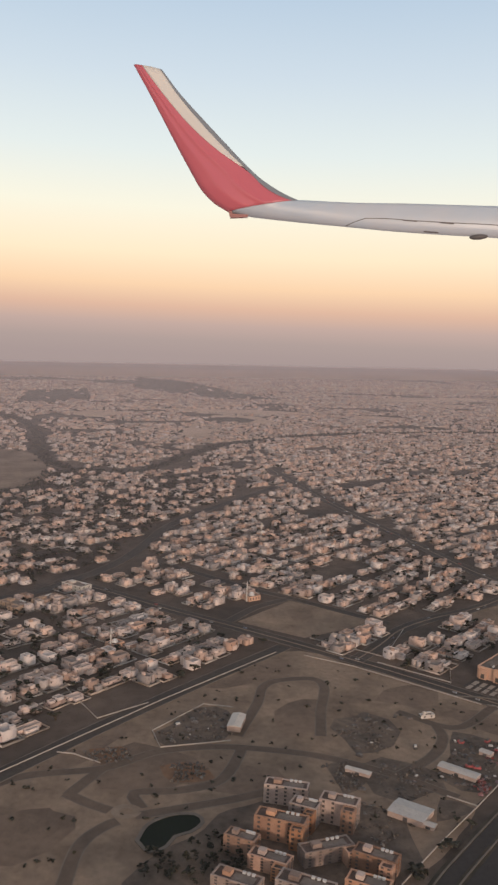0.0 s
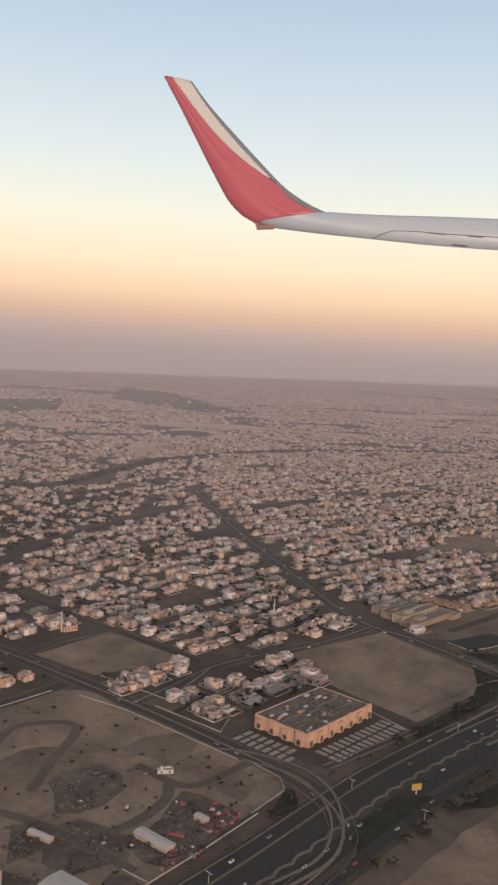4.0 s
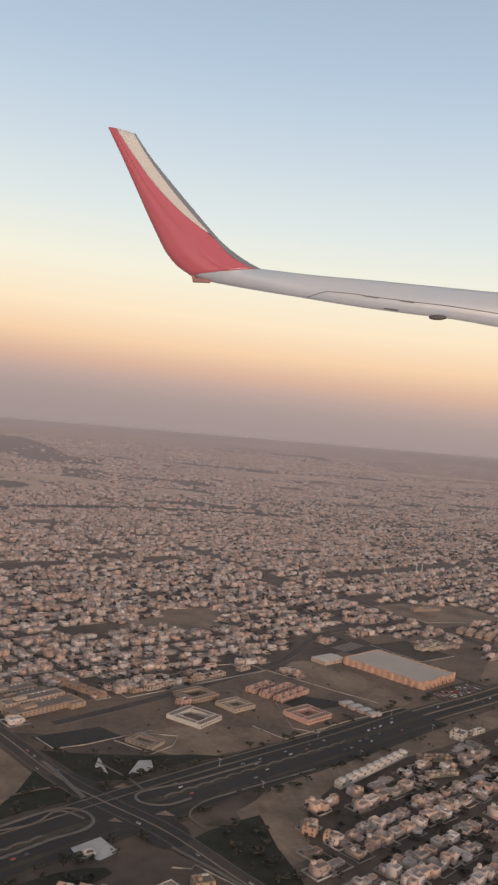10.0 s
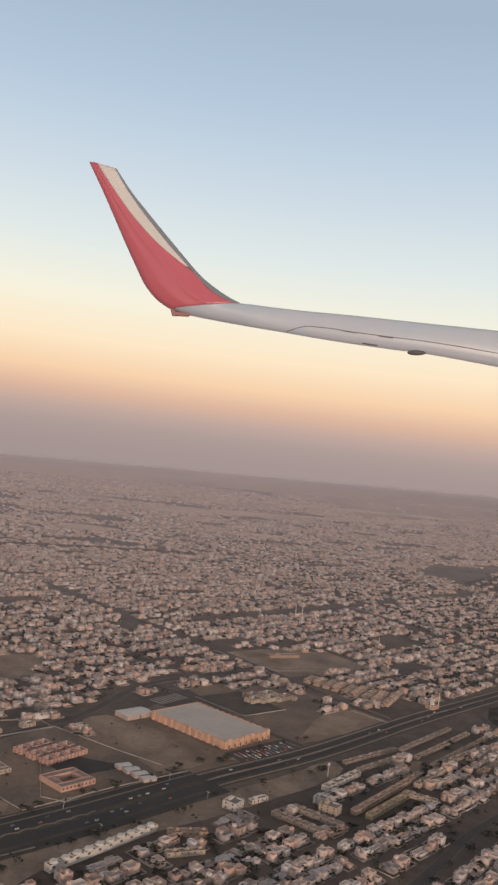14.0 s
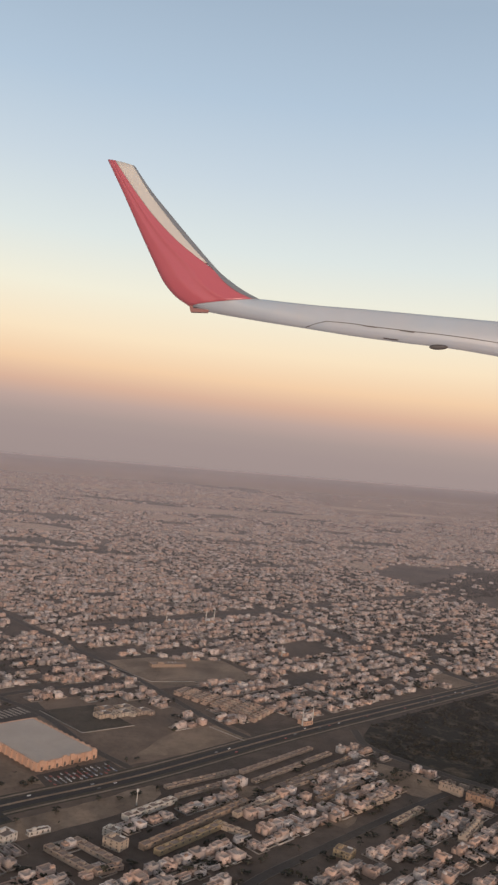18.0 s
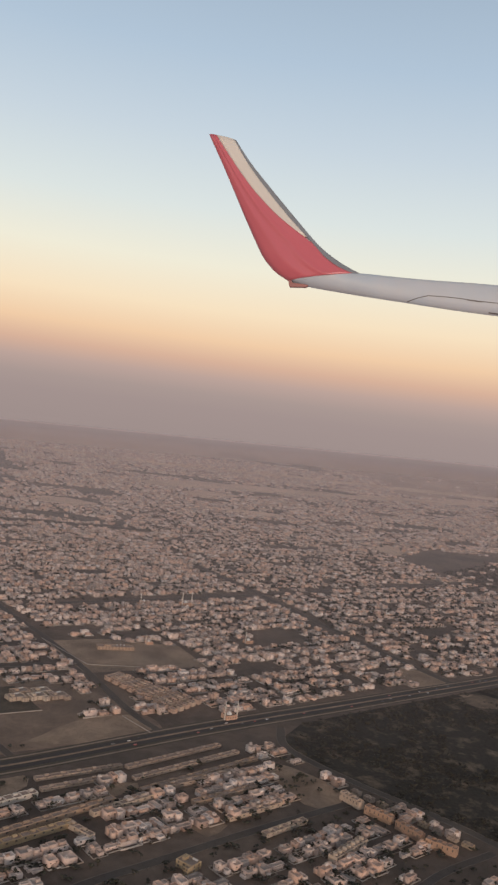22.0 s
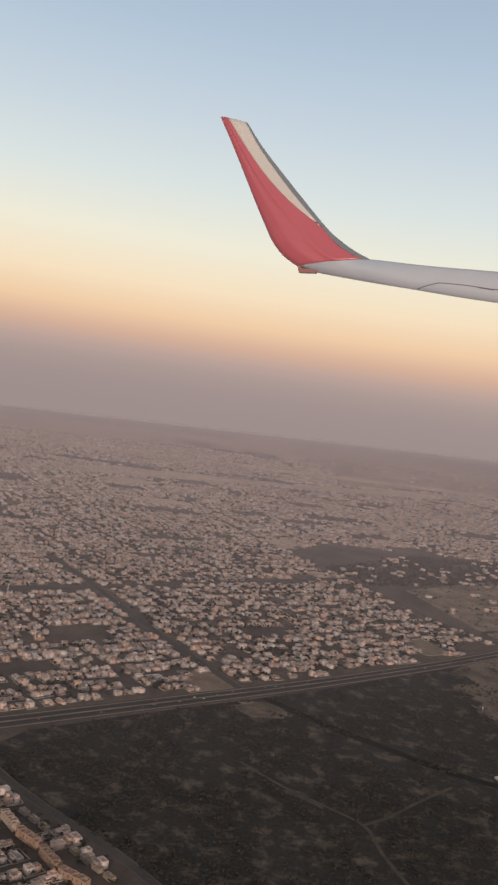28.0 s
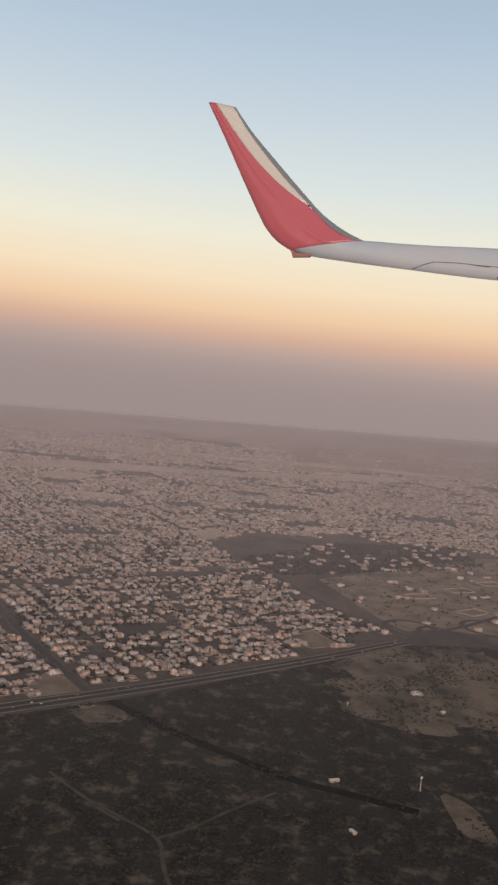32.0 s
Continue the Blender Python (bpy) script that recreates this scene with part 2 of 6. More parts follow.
def inside(poly, pts):
    """Which of the points lie in the polygon."""
    r = np.zeros(len(pts), bool)
    x, y = pts[:, 0], pts[:, 1]
    for (x0, y0), (x1, y1) in zip(poly, list(poly[1:]) + [poly[0]]):
        hit = (y0 > y) != (y1 > y)
        with np.errstate(divide="ignore", invalid="ignore"):
            r ^= hit & (x < (x1 - x0) * (y - y0) / (y1 - y0 + 1e-12) + x0)
    return r


def near_line(line, pts):
    """How far the points lie from a line."""
    best = np.full(len(pts), 1e9)
    for a, b in zip(line, line[1:]):
        d = b - a
        t = np.clip(((pts - a) @ d) / (d @ d + 1e-9), 0, 1)
        best = np.minimum(best, np.linalg.norm(pts - a - t[:, None] * d, axis=1))
    return best


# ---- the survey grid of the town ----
PLAN = (1.176799, 0.1391877, -13.68142, -0.01927171, 1.119142, -17.34949, 0.0002318715, 0.0004527864,
        113.2497, 11.39633, 0.2326893, 246.5669, 161.483, 7.462804, -114.6564, 33.36967, 192.1424, -180.8994)


def plan(x, y):
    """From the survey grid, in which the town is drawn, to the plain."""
    q = PLAN
    w = 1 + q[6] * x + q[7] * y
    u, v = (q[0] * x + q[1] * y + q[2]) / w, (q[3] * x + q[4] * y + q[5]) / w
    a, b = (u - 300) / 1000, v / 1000
    return (u + q[8] * a * a + q[9] * a * b + q[10] * b * b + q[14] * a ** 3 + q[15] * a * a * b,
            v + q[11] * a * a + q[12] * a * b + q[13] * b * b + q[16] * a ** 3 + q[17] * a * a * b)


# ---- ground ----
def plain_edge(x):
    """Where the plain ends in the haze."""
    return 1625 + 0.3 * min(max(x, -700), 1500)


def ground_sheet():
    xs, n = np.linspace(-3000, 4000, 66), 66
    v = [(x, -1500 + (plain_edge(x) + 1500) * j / (n - 1), -0.02) for j in range(n) for x in xs]
    f = [(j * n + i, j * n + i + 1, (j + 1) * n + i + 1, (j + 1) * n + i) for j in range(n - 1) for i in range(n - 1)]
    return tagged(new("ground", mesh_of("ground", v, f, [CITY_SOIL])), "brown dusty desert ground under the whole town", "ground", kind="structure")


ground_sheet()

# the highway's middle, the town's avenues and streets: points, half width, kerbed
HIGHWAY = [(-40, 34), (34, 124), (51, 147), (64, 164), (80, 184), (106, 218), (126, 240), (144, 258), (172, 284), (207, 316), (257, 358), (300, 396), (348, 434), (421, 500), (517, 577), (612, 650), (713, 730), (790, 794)]
ROADS = {
    "A": ([(-110, 95), (-52, 183), (-19, 230), (15, 274)], 2.6),
    "B": ([(-75, 342), (-60, 335), (-26, 309), (1, 290), (37, 263), (72, 234), (83, 224), (91, 213), (93.5, 203), (92, 192), (83, 178), (70, 162)], 3.0),
    "C": ([(-92, 314), (-80, 325), (-69, 344), (-57, 371), (-50, 399), (-42, 452), (-30, 490), (-5, 545), (20, 600)], 2.6),
    "D": ([(-4, 298), (6, 316), (20, 330)], 1.8),
    "D2": ([(-30, 372), (5, 340), (20, 329), (41, 312), (54, 302)], 1.8),
    "E": ([(37, 263), (47, 278), (57, 295), (71, 309), (88, 321), (105, 337), (118, 352)], 2.6),
    "F": ([(20, 690), (49, 570), (70, 496), (91, 428), (106, 381), (117, 356), (134, 339), (157, 309), (172, 295), (191, 279), (211, 255), (228, 239), (250, 215), (275, 190)], 3.6),
    "H": ([(150, 352), (185, 388), (235, 445), (252, 472), (263, 497), (276, 519), (300, 541), (330, 560)], 2.0),
    "I": ([(276, 519), (303, 495), (322, 464), (343, 440)], 1.8),
    "J": ([(190, 800), (273, 674), (316, 616), (349, 566), (382, 509), (398, 488)], 2.0),
    "K": ([(400, 915), (450, 830), (497, 745), (530, 687), (572, 618)], 3.0),
    "L": ([(560, 1330), (645, 1141), (682, 1059), (720, 955), (752, 875), (789, 825)], 2.4),
    "R": ([(310, 700), (420, 790), (520, 880), (640, 985), (720, 1050)], 2.0),
    "S": ([(455, 512), (457, 487), (482, 459), (518, 429), (548, 396), (600, 340)], 2.0),
    "T": ([(420, 280), (465, 340), (500, 385), (528, 408)], 1.6),
    "U": ([(300, 262), (362, 328), (386, 356), (410, 378), (447, 411), (484, 441)], 1.8),
}
HW = smooth_line(HIGHWAY)
LINES = {k: smooth_line(p) for k, (p, w) in ROADS.items()}


def build_roads():
    west, east = HW[HW[:, 0] < 300], HW[HW[:, 0] > 296]
    hw = tagged(strip("highway", west, 12.5, -12.5, 0.05, VERGE), "broad desert highway with verges, service lanes and a scalloped median", "road", kind="structure")
    for a, b in ((1.3, 6.6), (-6.6, -1.3), (8.2, 11.0), (-11.0, -8.2)):
        strip("carriageway", west, b, a, 0.1, ASPHALT, parent=hw)
    for a in (7.3, 11.3):
        strip("kerb", west, a, a + 0.35, 0.05, KERB, 0.14, parent=hw)
    low = tagged(strip("highway", east, 7.6, -7.6, 0.05, VERGE), "two-way desert highway with sandy verges and a narrow median", "road", kind="structure")
    for a, b in ((0.7, 3.9), (-3.9, -0.7)):
        strip("carriageway", east, b, a, 0.1, ASPHALT, parent=low)
    strip("median", east, 0.55, -0.55, 0.1, LOT_SAND, 0.1, parent=low)
    for a in (5.2, -6.6):
        strip("shoulder", east, a + 1.1, a, 0.08, TRACK, parent=low)
    for lo, hi in (((73, 0), (160, 0)), ((189, 0), (262, 0))):
        line = HW[(HW[:, 0] > lo[0]) & (HW[:, 0] < hi[0])]
        line = smooth_line(line[::3], 0.7)
        run = np.r_[0, np.cumsum(np.linalg.norm(np.diff(line, axis=0), axis=1))]
        d = np.gradient(line, axis=0)
        d /= np.linalg.norm(d, axis=1)[:, None]
        wave = line + np.abs(np.sin(run * math.pi / 6.5))[:, None] * 0.9 * np.c_[-d[:, 1], d[:, 0]]
        strip("median_kerb", wave, 0.32, -0.32, 0.06, KERB, 0.16, parent=hw)
        strip("median", line, 1.2, -1.0, 0.055, VERGE, parent=hw)
    for k, (p, w) in ROADS.items():
        ob = tagged(strip("road", LINES[k], w, -w, 0.062 + 0.005 * list(ROADS).index(k) % 0.05, STREET), "dark asphalt street with pale kerbs", "road", kind="structure")
        for off in (w, -w - 0.18):
            strip("kerb", LINES[k], off, off + 0.18, 0.0, STREET_KERB, 0.14, parent=ob)
        if k in "BFE":
            strip("median", LINES[k], 0.25, -0.25, 0.08, TRACK, 0.08, parent=ob)


build_roads()

LOTS = {
    "south_land": [(-62, 168), (-20, 226), (14, 269), (36, 259), (70, 231), (80, 222), (80, 214), (71, 203), (54, 177), (30, 145), (-20, 120), (-70, 120)],
    "lot_a": [(-1, 298), (19, 326), (50, 305), (42, 297), (22, 283)],
    "lot_b": [(84, 314), (122, 346), (150, 309), (147, 290), (121, 262), (97, 288)],
    "lot_c": [(321, 604), (352, 625), (398, 632), (417, 596), (353, 555)],
    "lot_d": [(163, 494), (196, 552), (225, 547), (211, 507)],
    "lot_e": [(211, 294), (227, 318), (262, 350), (330, 405), (352, 425), (352, 408), (318, 378), (285, 352), (260, 336), (243, 316), (233, 296), (228, 270), (219, 268)],
    "lot_f": [(246, 452), (256, 462), (276, 448), (312, 422), (303, 415), (290, 404), (280, 396)],
    "lot_g": [(345, 455), (362, 488), (385, 503), (395, 486), (370, 462)],
    "lot_h": [(540, 648), (562, 640), (570, 622), (552, 606), (535, 620)],
    "lot_i": [(694, 784), (719, 804), (736, 768), (712, 754)],
    "lot_j": [(174, 345), (179, 338), (190, 333), (206, 335), (228, 352), (222, 364), (196, 360)],
    "lot_k": [(369, 407), (389, 430), (396, 427), (374, 404)],
    "lot_l": [(417, 401), (422, 410), (430, 406), (423, 396)],
    "lot_m": [(566, 602), (583, 606), (594, 590), (585, 583), (574, 592)],
    "lot_n": [(749, 1004), (1021, 1237), (1150, 1100), (1000, 850), (830, 840), (793, 840)],
    "lot_o": [(-230, 764), (-192, 745), (-150, 660), (-150, 560), (-260, 520)],
    "lot_p": [(80, 150), (110, 190), (150, 232), (168, 246), (190, 205), (170, 150)],
}
KEEP_OUT = {
    "mall": [(66, 262), (95, 290), (122, 262), (92, 228)],
    "compounds": [(135, 345), (165, 385), (235, 440), (300, 415), (285, 395), (240, 355), (195, 320), (165, 305)],
    "warehouse": [(250, 455), (276, 500), (300, 520), (345, 535), (368, 512), (345, 445), (315, 420), (275, 440)],
    "roundabout": [(775, 790), (795, 880), (910, 900), (900, 790), (850, 760)],
    "green": [(670, 1068), (714, 1002), (980, 1165), (976, 1295), (811, 1249)],
    "gated": [(360, 553), (368, 565), (420, 534), (404, 506)],
    "park": [(446, 458), (453.6, 467.6), (476, 449), (472, 431), (460, 431)],
    "strip_mall": [(114, 378), (136, 394), (166, 380), (140, 348)],
}
for k, q in LOTS.items():
    patch("sand_lot", q, 0.02, LOT_SAND, "bare pale brown sand lot between the streets", smooth=k not in ("lot_a", "lot_b", "lot_c", "lot_i"))
for q, z in (([(130, 340), (165, 385), (235, 440), (262, 455), (300, 520), (345, 535), (400, 490), (345, 445), (240, 355)], 0.008),):
    patch("yard_ground", q, z, SAND, "trodden dusty ground of walled yards")

GROVE = [(456, 500), (458, 488), (483, 460), (519, 430), (549, 397), (620, 320), (640, 250), (1100, 300), (1300, 800), (1100, 850), (860, 797), (795, 786), (710, 720), (614, 638), (515, 563), (466, 521)]
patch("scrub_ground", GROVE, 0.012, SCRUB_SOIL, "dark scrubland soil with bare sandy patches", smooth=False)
patch("scrub_ground", KEEP_OUT["green"], 0.014, CITY_SOIL, "dark farm plots behind the houses", ragged=12.0)
patch("sand_clearing", [(733, 756), (791, 784), (855, 770), (900, 700), (807, 623), (743, 610), (726, 623), (718, 657)], 0.025, CLEARING, "sandy clearing dotted with shrubs beside the highway", ragged=22.0)
patch("bare_patch", [(562, 595), (585, 606), (594, 590), (573, 582)], 0.022, CLEARING, "bare sandy patch between thorn bushes", ragged=8.0)
patch("sand_clearing", [(746, 524), (753, 531), (762, 505), (760, 487), (747, 494)], 0.03, CLEARING, "pale cleared patch in the scrub", ragged=4.0)
for q in ([(582, 614), (617, 581), (649, 556), (676, 536), (706, 523), (732, 511)],):
    tagged(strip("ditch", smooth_line(q), 3.2, -3.2, 0.03, DITCH), "dark overgrown ditch across the scrub", "ditch", kind="structure")
TRACKS = [[(566, 521), (585, 500), (601, 487), (617, 472), (621, 450), (628, 425)], [(617, 473), (630, 483), (646, 500), (668, 521)], [(587, 496), (601, 484)],
          [(-60, 168), (-48, 182), (-30, 187.7), (-18.8, 196.6), (-5.7, 200.4), (8, 200), (22, 197), (38, 189), (50, 180)], [(-35.4, 175.2), (-33, 181), (-30, 187.7)], [(-36, 176), (-30, 172), (-25.4, 169.8)], [(-19, 171), (-21.3, 177.3), (-11.8, 179.1), (-3, 184), (1, 196), (1.5, 202)],
          [(-29.4, 135), (-29.4, 155.3), (-26, 163.1), (-23.2, 165.8)], [(0.5, 206.8), (5.7, 227.4), (7.4, 239.1), (12.1, 244.5), (22, 246.6), (25.2, 240.6), (23, 224), (21.7, 208.4)],
          [(38, 189), (48, 199), (53, 209), (53, 217)], [(-20, 168), (-10, 172), (0, 176), (8, 180)], [(44, 225), (58, 216), (72, 230)]]
for i, q in enumerate(TRACKS):
    wide = 0.9 if i < 3 else 1.3
    if i > 2:
        tagged(strip("track_edge", smooth_line(q, 2.0), wide + 0.25, -wide - 0.25, 0.034 + 0.0003 * i, STREET_KERB), "thin pale kerb line of a new dirt road", "track", kind="structure")
    tagged(strip("dirt_track", smooth_line(q, 2.0), wide, -wide, 0.037 + 0.002 * i, SCRUB_TRACK if i < 3 else DIRT_ROAD), "pale dirt track worn into the sand", "track", kind="structure")

# far country: dark groves, sand banks and pale strips on the plain
FAR_GROVES = [[(-258, 1879), (-322, 2453), (-163, 2277), (-22, 1812), (67, 1630), (-39, 1566), (-156, 1717)], [(-365, 1323), (-419, 1634), (-344, 1810), (-267, 1457), (-319, 1350)],
              [(200, 1900), (420, 1950), (380, 2010), (220, 1980)], [(560, 2080), (720, 2120), (700, 2180), (590, 2150)], [(120, 1120), (220, 1090), (330, 1130), (230, 1160)],
              [(-62, 1082), (-52, 1175), (3, 1181), (-4, 1106)], [(700, 1500), (820, 1540), (800, 1590), (690, 1560)]]
SAND_BANKS = [[(-76, 915), (-74, 1052), (-46, 1218), (11, 1224), (48, 1128), (77, 1060), (22, 932), (-26, 876), (-60, 865)],
              [(246, 1763), (357, 1933), (590, 2060), (793, 2208), (979, 2328), (1171, 2524), (1128, 2331), (782, 2062), (593, 1934), (268, 1673)],
              [(900, 2300), (1157, 2432), (1180, 2510), (930, 2400)], [(-160, 1310), (-20, 1230), (160, 1290), (0, 1350)], [(329, 1640), (385, 1720), (441, 1700), (384, 1577)],
              [(-500, 2300), (200, 2250), (1000, 2580), (1500, 2700), (1480, 2780), (900, 2700), (200, 2330), (-480, 2390)], [(150, 1250), (230, 1230), (240, 1300), (170, 1310)], [(420, 1400), (520, 1420), (500, 1480), (430, 1460)],
              [(604, 1197), (647, 1266), (657, 1206), (619, 1146)], [(-260, 1180), (-200, 1120), (-150, 1180), (-210, 1240)]]
for i, q in enumerate(FAR_GROVES):
    patch("far_grove", q, 0.12 + 0.004 * i, VERGE, "dark distant groves on the plain", "grove", ragged=14.0)
for i, q in enumerate(SAND_BANKS):
    patch("sand_bank", q, 0.06 + 0.004 * i, BANK_SAND, "pale distant sand bank", "ground", ragged=9.0)
BEND = smooth_line([(-420, 420), (-250, 505), (-158, 547), (-138, 600), (-136, 650)], 10)
tagged(strip("far_road", BEND, 4, -4, 0.05, VERGE), "dark tree-lined road at the edge of the fields", "road", kind="structure")

WADI = smooth_line([(-420, 1240), (-317, 1107), (-245, 967), (-183, 754), (-150, 672), (-112, 648), (-78, 662), (-51, 765), (-18, 864), (74, 975), (190, 1050), (330, 1100)], 12)
tagged(strip("wadi", WADI, 5, -5, 0.03, VERGE), "dark dry river bed lined with trees", "river bed", kind="structure")


# ---- the town ----
def grid_points(angle, du, dv, bounds, street=2, gap=4.6):
    """Plots on a turned grid with a lane after every few rows."""
    a = radians(angle)
    c, s = math.cos(a), math.sin(a)
    x0, y0, x1, y1 = bounds
    cx, cy, r = (x0 + x1) / 2, (y0 + y1) / 2, math.hypot(x1 - x0, y1 - y0) / 2
    n, m = int(r / du), int(r / dv)
    i, j = np.meshgrid(np.arange(-n, n), np.arange(-m, m))
    u = i * du + (i // 9) * gap
    v = j * dv + (j // street) * gap
    u, v = u.ravel() * 0.93, v.ravel() * 0.9
    p = np.c_[cx + c * u - s * v, cy + s * u + c * v]
    return p[(p[:, 0] > x0) & (p[:, 0] < x1) & (p[:, 1] > y0) & (p[:, 1] < y1)]


rng = np.random.default_rng(7)


def built_on(p, far=False):
    """Plots of the town that are clear of roads and open land."""
    ok = np.ones(len(p), bool)
    for q in list(LOTS.values()) + list(KEEP_OUT.values()) + [GROVE]:
        ok &= ~inside(q, p)
    ok &= near_line(HW, p) > np.where(p[:, 0] > 420, 11.5, 16.0)
    for k, l in LINES.items():
        ok &= near_line(l, p) > ROADS[k][1] + 4.0
    ok &= near_line(WADI, p) > 12
    return ok


def side(p):
    """Above zero on the town's side of the highway."""
    line = HW[::4]
    d = np.argmin(np.linalg.norm(p[:, None, :] - line[None], axis=2), axis=1)
    d = np.clip(d, 0, len(line) - 2)
    t = line[d + 1] - line[d]
    q = p - line[d]
    return t[:, 0] * q[:, 1] - t[:, 1] * q[:, 0]


def open_block(p, angle, w=34.0, d=19.0, share=0.045):
    """False on the few blocks that were left as bare sand."""
    a = radians(angle)
    i = np.floor((p[:, 0] * math.cos(a) + p[:, 1] * math.sin(a)) / w)
    j = np.floor((p[:, 1] * math.cos(a) - p[:, 0] * math.sin(a)) / d)
    return np.mod(np.sin(i * 12.9898 + j * 78.233) * 43758.5453, 1.0) > share


def town_plots():
    out = []
    dense = [[(22, 281), (45, 300), (57, 297), (47, 278), (36, 266)], [(45, 262), (48, 270), (60, 284), (74, 269), (64, 249)], [(70, 290), (82, 314), (93, 291), (80, 276)]]
    for angle, bounds in ((52, (-440, 170, 125, 900)), (40, (-60, 330, 560, 1100)), (32, (290, 600, 900, 1330))):
        p = grid_points(angle, 8.8 if angle == 32 else 7.5, 8.4 if angle == 32 else 7.6, bounds)
        ok = built_on(p)
        if angle == 52:
            ok &= (p[:, 0] < np.interp(p[:, 1], [250, 356, 381, 428, 496, 570, 690, 900], [130, 117, 106, 91, 70, 49, 20, -30])) & ((p[:, 1] > 262) | (p[:, 0] < 60))
        if angle == 40:
            ok &= p[:, 0] > np.interp(p[:, 1], [250, 356, 381, 428, 496, 570, 690, 900, 1100], [130, 117, 106, 91, 70, 49, 20, -30, -80])
            ok &= p[:, 0] < np.interp(p[:, 1], [618, 687, 745, 830, 915, 1100], [572, 530, 497, 450, 400, 300])
        if angle == 32:
            ok &= p[:, 0] > np.interp(p[:, 1], [618, 687, 745, 830, 915, 1100], [572, 530, 497, 450, 400, 300])
            ok &= p[:, 0] < np.interp(p[:, 1], [825, 875, 955, 1059, 1141, 1330], [789, 752, 720, 682, 645, 560])
        ok &= side(p) > 0
        west = p[:, 0] < np.interp(p[:, 1], [300, 344, 371, 399, 452, 490, 545, 600], [-90, -69, -57, -50, -42, -30, -5, 20])
        ok &= ~west | (p[:, 1] < 340) | (rng.random(len(p)) < 0.62)
        for q in dense:
            ok &= ~inside(q, p)
        thin = np.array([noise.noise((x * 0.018, y * 0.018, 7.0)) for x, y in p])
        ok &= (rng.random(len(p)) > (0.16 if angle == 32 else 0.07) + 0.35 * np.clip(thin, 0, 1)) & open_block(p, angle)
        out.append(np.c_[p[ok], np.full(ok.sum(), angle)])
    south = [(226, 262), (232, 300), (262, 330), (290, 352), (335, 380), (400, 445), (440, 482), (452, 498), (455, 487), (480, 456), (516, 424), (545, 395), (600, 320), (560, 240), (300, 200)]
    p = grid_points(41, 6.5, 7.4, (220, 200, 600, 500))
    ok = inside(south, p) & ~inside(KEEP_OUT["park"], p) & (near_line(HW, p) > 18) & (rng.random(len(p)) > 0.08) & ~inside(LOTS["lot_e"], p)
    for k in "FSTU":
        ok &= near_line(LINES[k], p) > ROADS[k][1] + 3.5
    out.append(np.c_[p[ok], np.full(ok.sum(), 41)])
    for poly, ang in (([(22, 281), (45, 300), (57, 297), (47, 278), (36, 266)], 50), ([(45, 262), (48, 270), (60, 284), (74, 269), (64, 249)], 50), ([(70, 290), (82, 314), (93, 291), (80, 276)], 50)):
        p = grid_points(ang, 6.6, 6.2, (10, 240, 110, 320))
        ok = inside(poly, p) & (near_line(LINES["B"], p) > 5) & (near_line(LINES["E"], p) > 4.6)
        out.append(np.c_[p[ok], np.full(ok.sum(), ang)])
    p = grid_points(45, 8.6, 8.2, (140, 190, 215, 236))
    ok = (near_line(LINES["F"], p) > 8) & (near_line(HW, p) > 18)
    out.append(np.c_[p[ok], np.full(ok.sum(), 45)])
    return np.concatenate(out)


PLAIN = [(853, 2331), (917, 2882), (864, 3650), (740, 4700), (3200, 4900), (3200, 3300), (1480, 2770)]
patch("open_plain", PLAIN, 0.04, PALE_SAND, "open pale desert plain beyond the town", ragged=20.0)


def far_plots():
    out = []
    for angle, d, bounds in ((25, 9.6, (-900, 500, 1500, 1900)), (38, 13.5, (-1500, 1900, 1500, 2800)), (30, 19, (-1700, 2800, 1700, 4650))):
        p = grid_points(angle, d * 0.95, d * 0.95, bounds, 2, d * 0.5)
        wedge = (p[:, 0] > -0.40 * p[:, 1] - 30) & (p[:, 0] < 420 + 0.54 * p[:, 1])
        own = (near_line(WADI, p) > 13) & (near_line(BEND, p) > 9)
        own &= inside(KEEP_OUT["green"], p) | inside(LOTS["lot_n"], p) | (p[:, 1] > np.interp(p[:, 0], [-1600, -450, -430, -30, -20, 290, 300, 560, 640, 700, 980, 1050, 1400], [500, 500, 900, 900, 1100, 1100, 1330, 1330, 1160, 1260, 1300, 1250, 1250]))
        for q, share in [(LOTS["lot_n"], 0.07), (LOTS["lot_o"], 0.0), (KEEP_OUT["green"], 0.22), (PLAIN, 0.02)] + [(g, 0.04) for g in FAR_GROVES] + [(g, 0.0) for g in SAND_BANKS]:
            own &= ~inside(q, p) | (rng.random(len(p)) < share)
        clumps = np.array([noise.noise((x * 0.0016, y * 0.0011, 2.0)) + 0.5 * noise.noise((x * 0.006, y * 0.004, 5.0)) for x, y in p])
        patchy = np.array([noise.noise((x * 0.011, y * 0.006, 12.0)) for x, y in p])
        ok = wedge & own & open_block(p, angle, 70.0, 45.0, 0.10) & ((clumps > -0.45 + 0.00012 * np.maximum(p[:, 0] - 900, 0)) | (p[:, 1] < 1500)) & (rng.random(len(p)) > 0.15 + 0.9 * np.clip(patchy, 0, 1))
        u, v = plan(p[:, 0], p[:, 1])
        ok &= v < 0.9 * (1625 + 0.3 * u)
        out.append(np.c_[p[ok], np.full(ok.sum(), angle)])
    return np.concatenate(out)


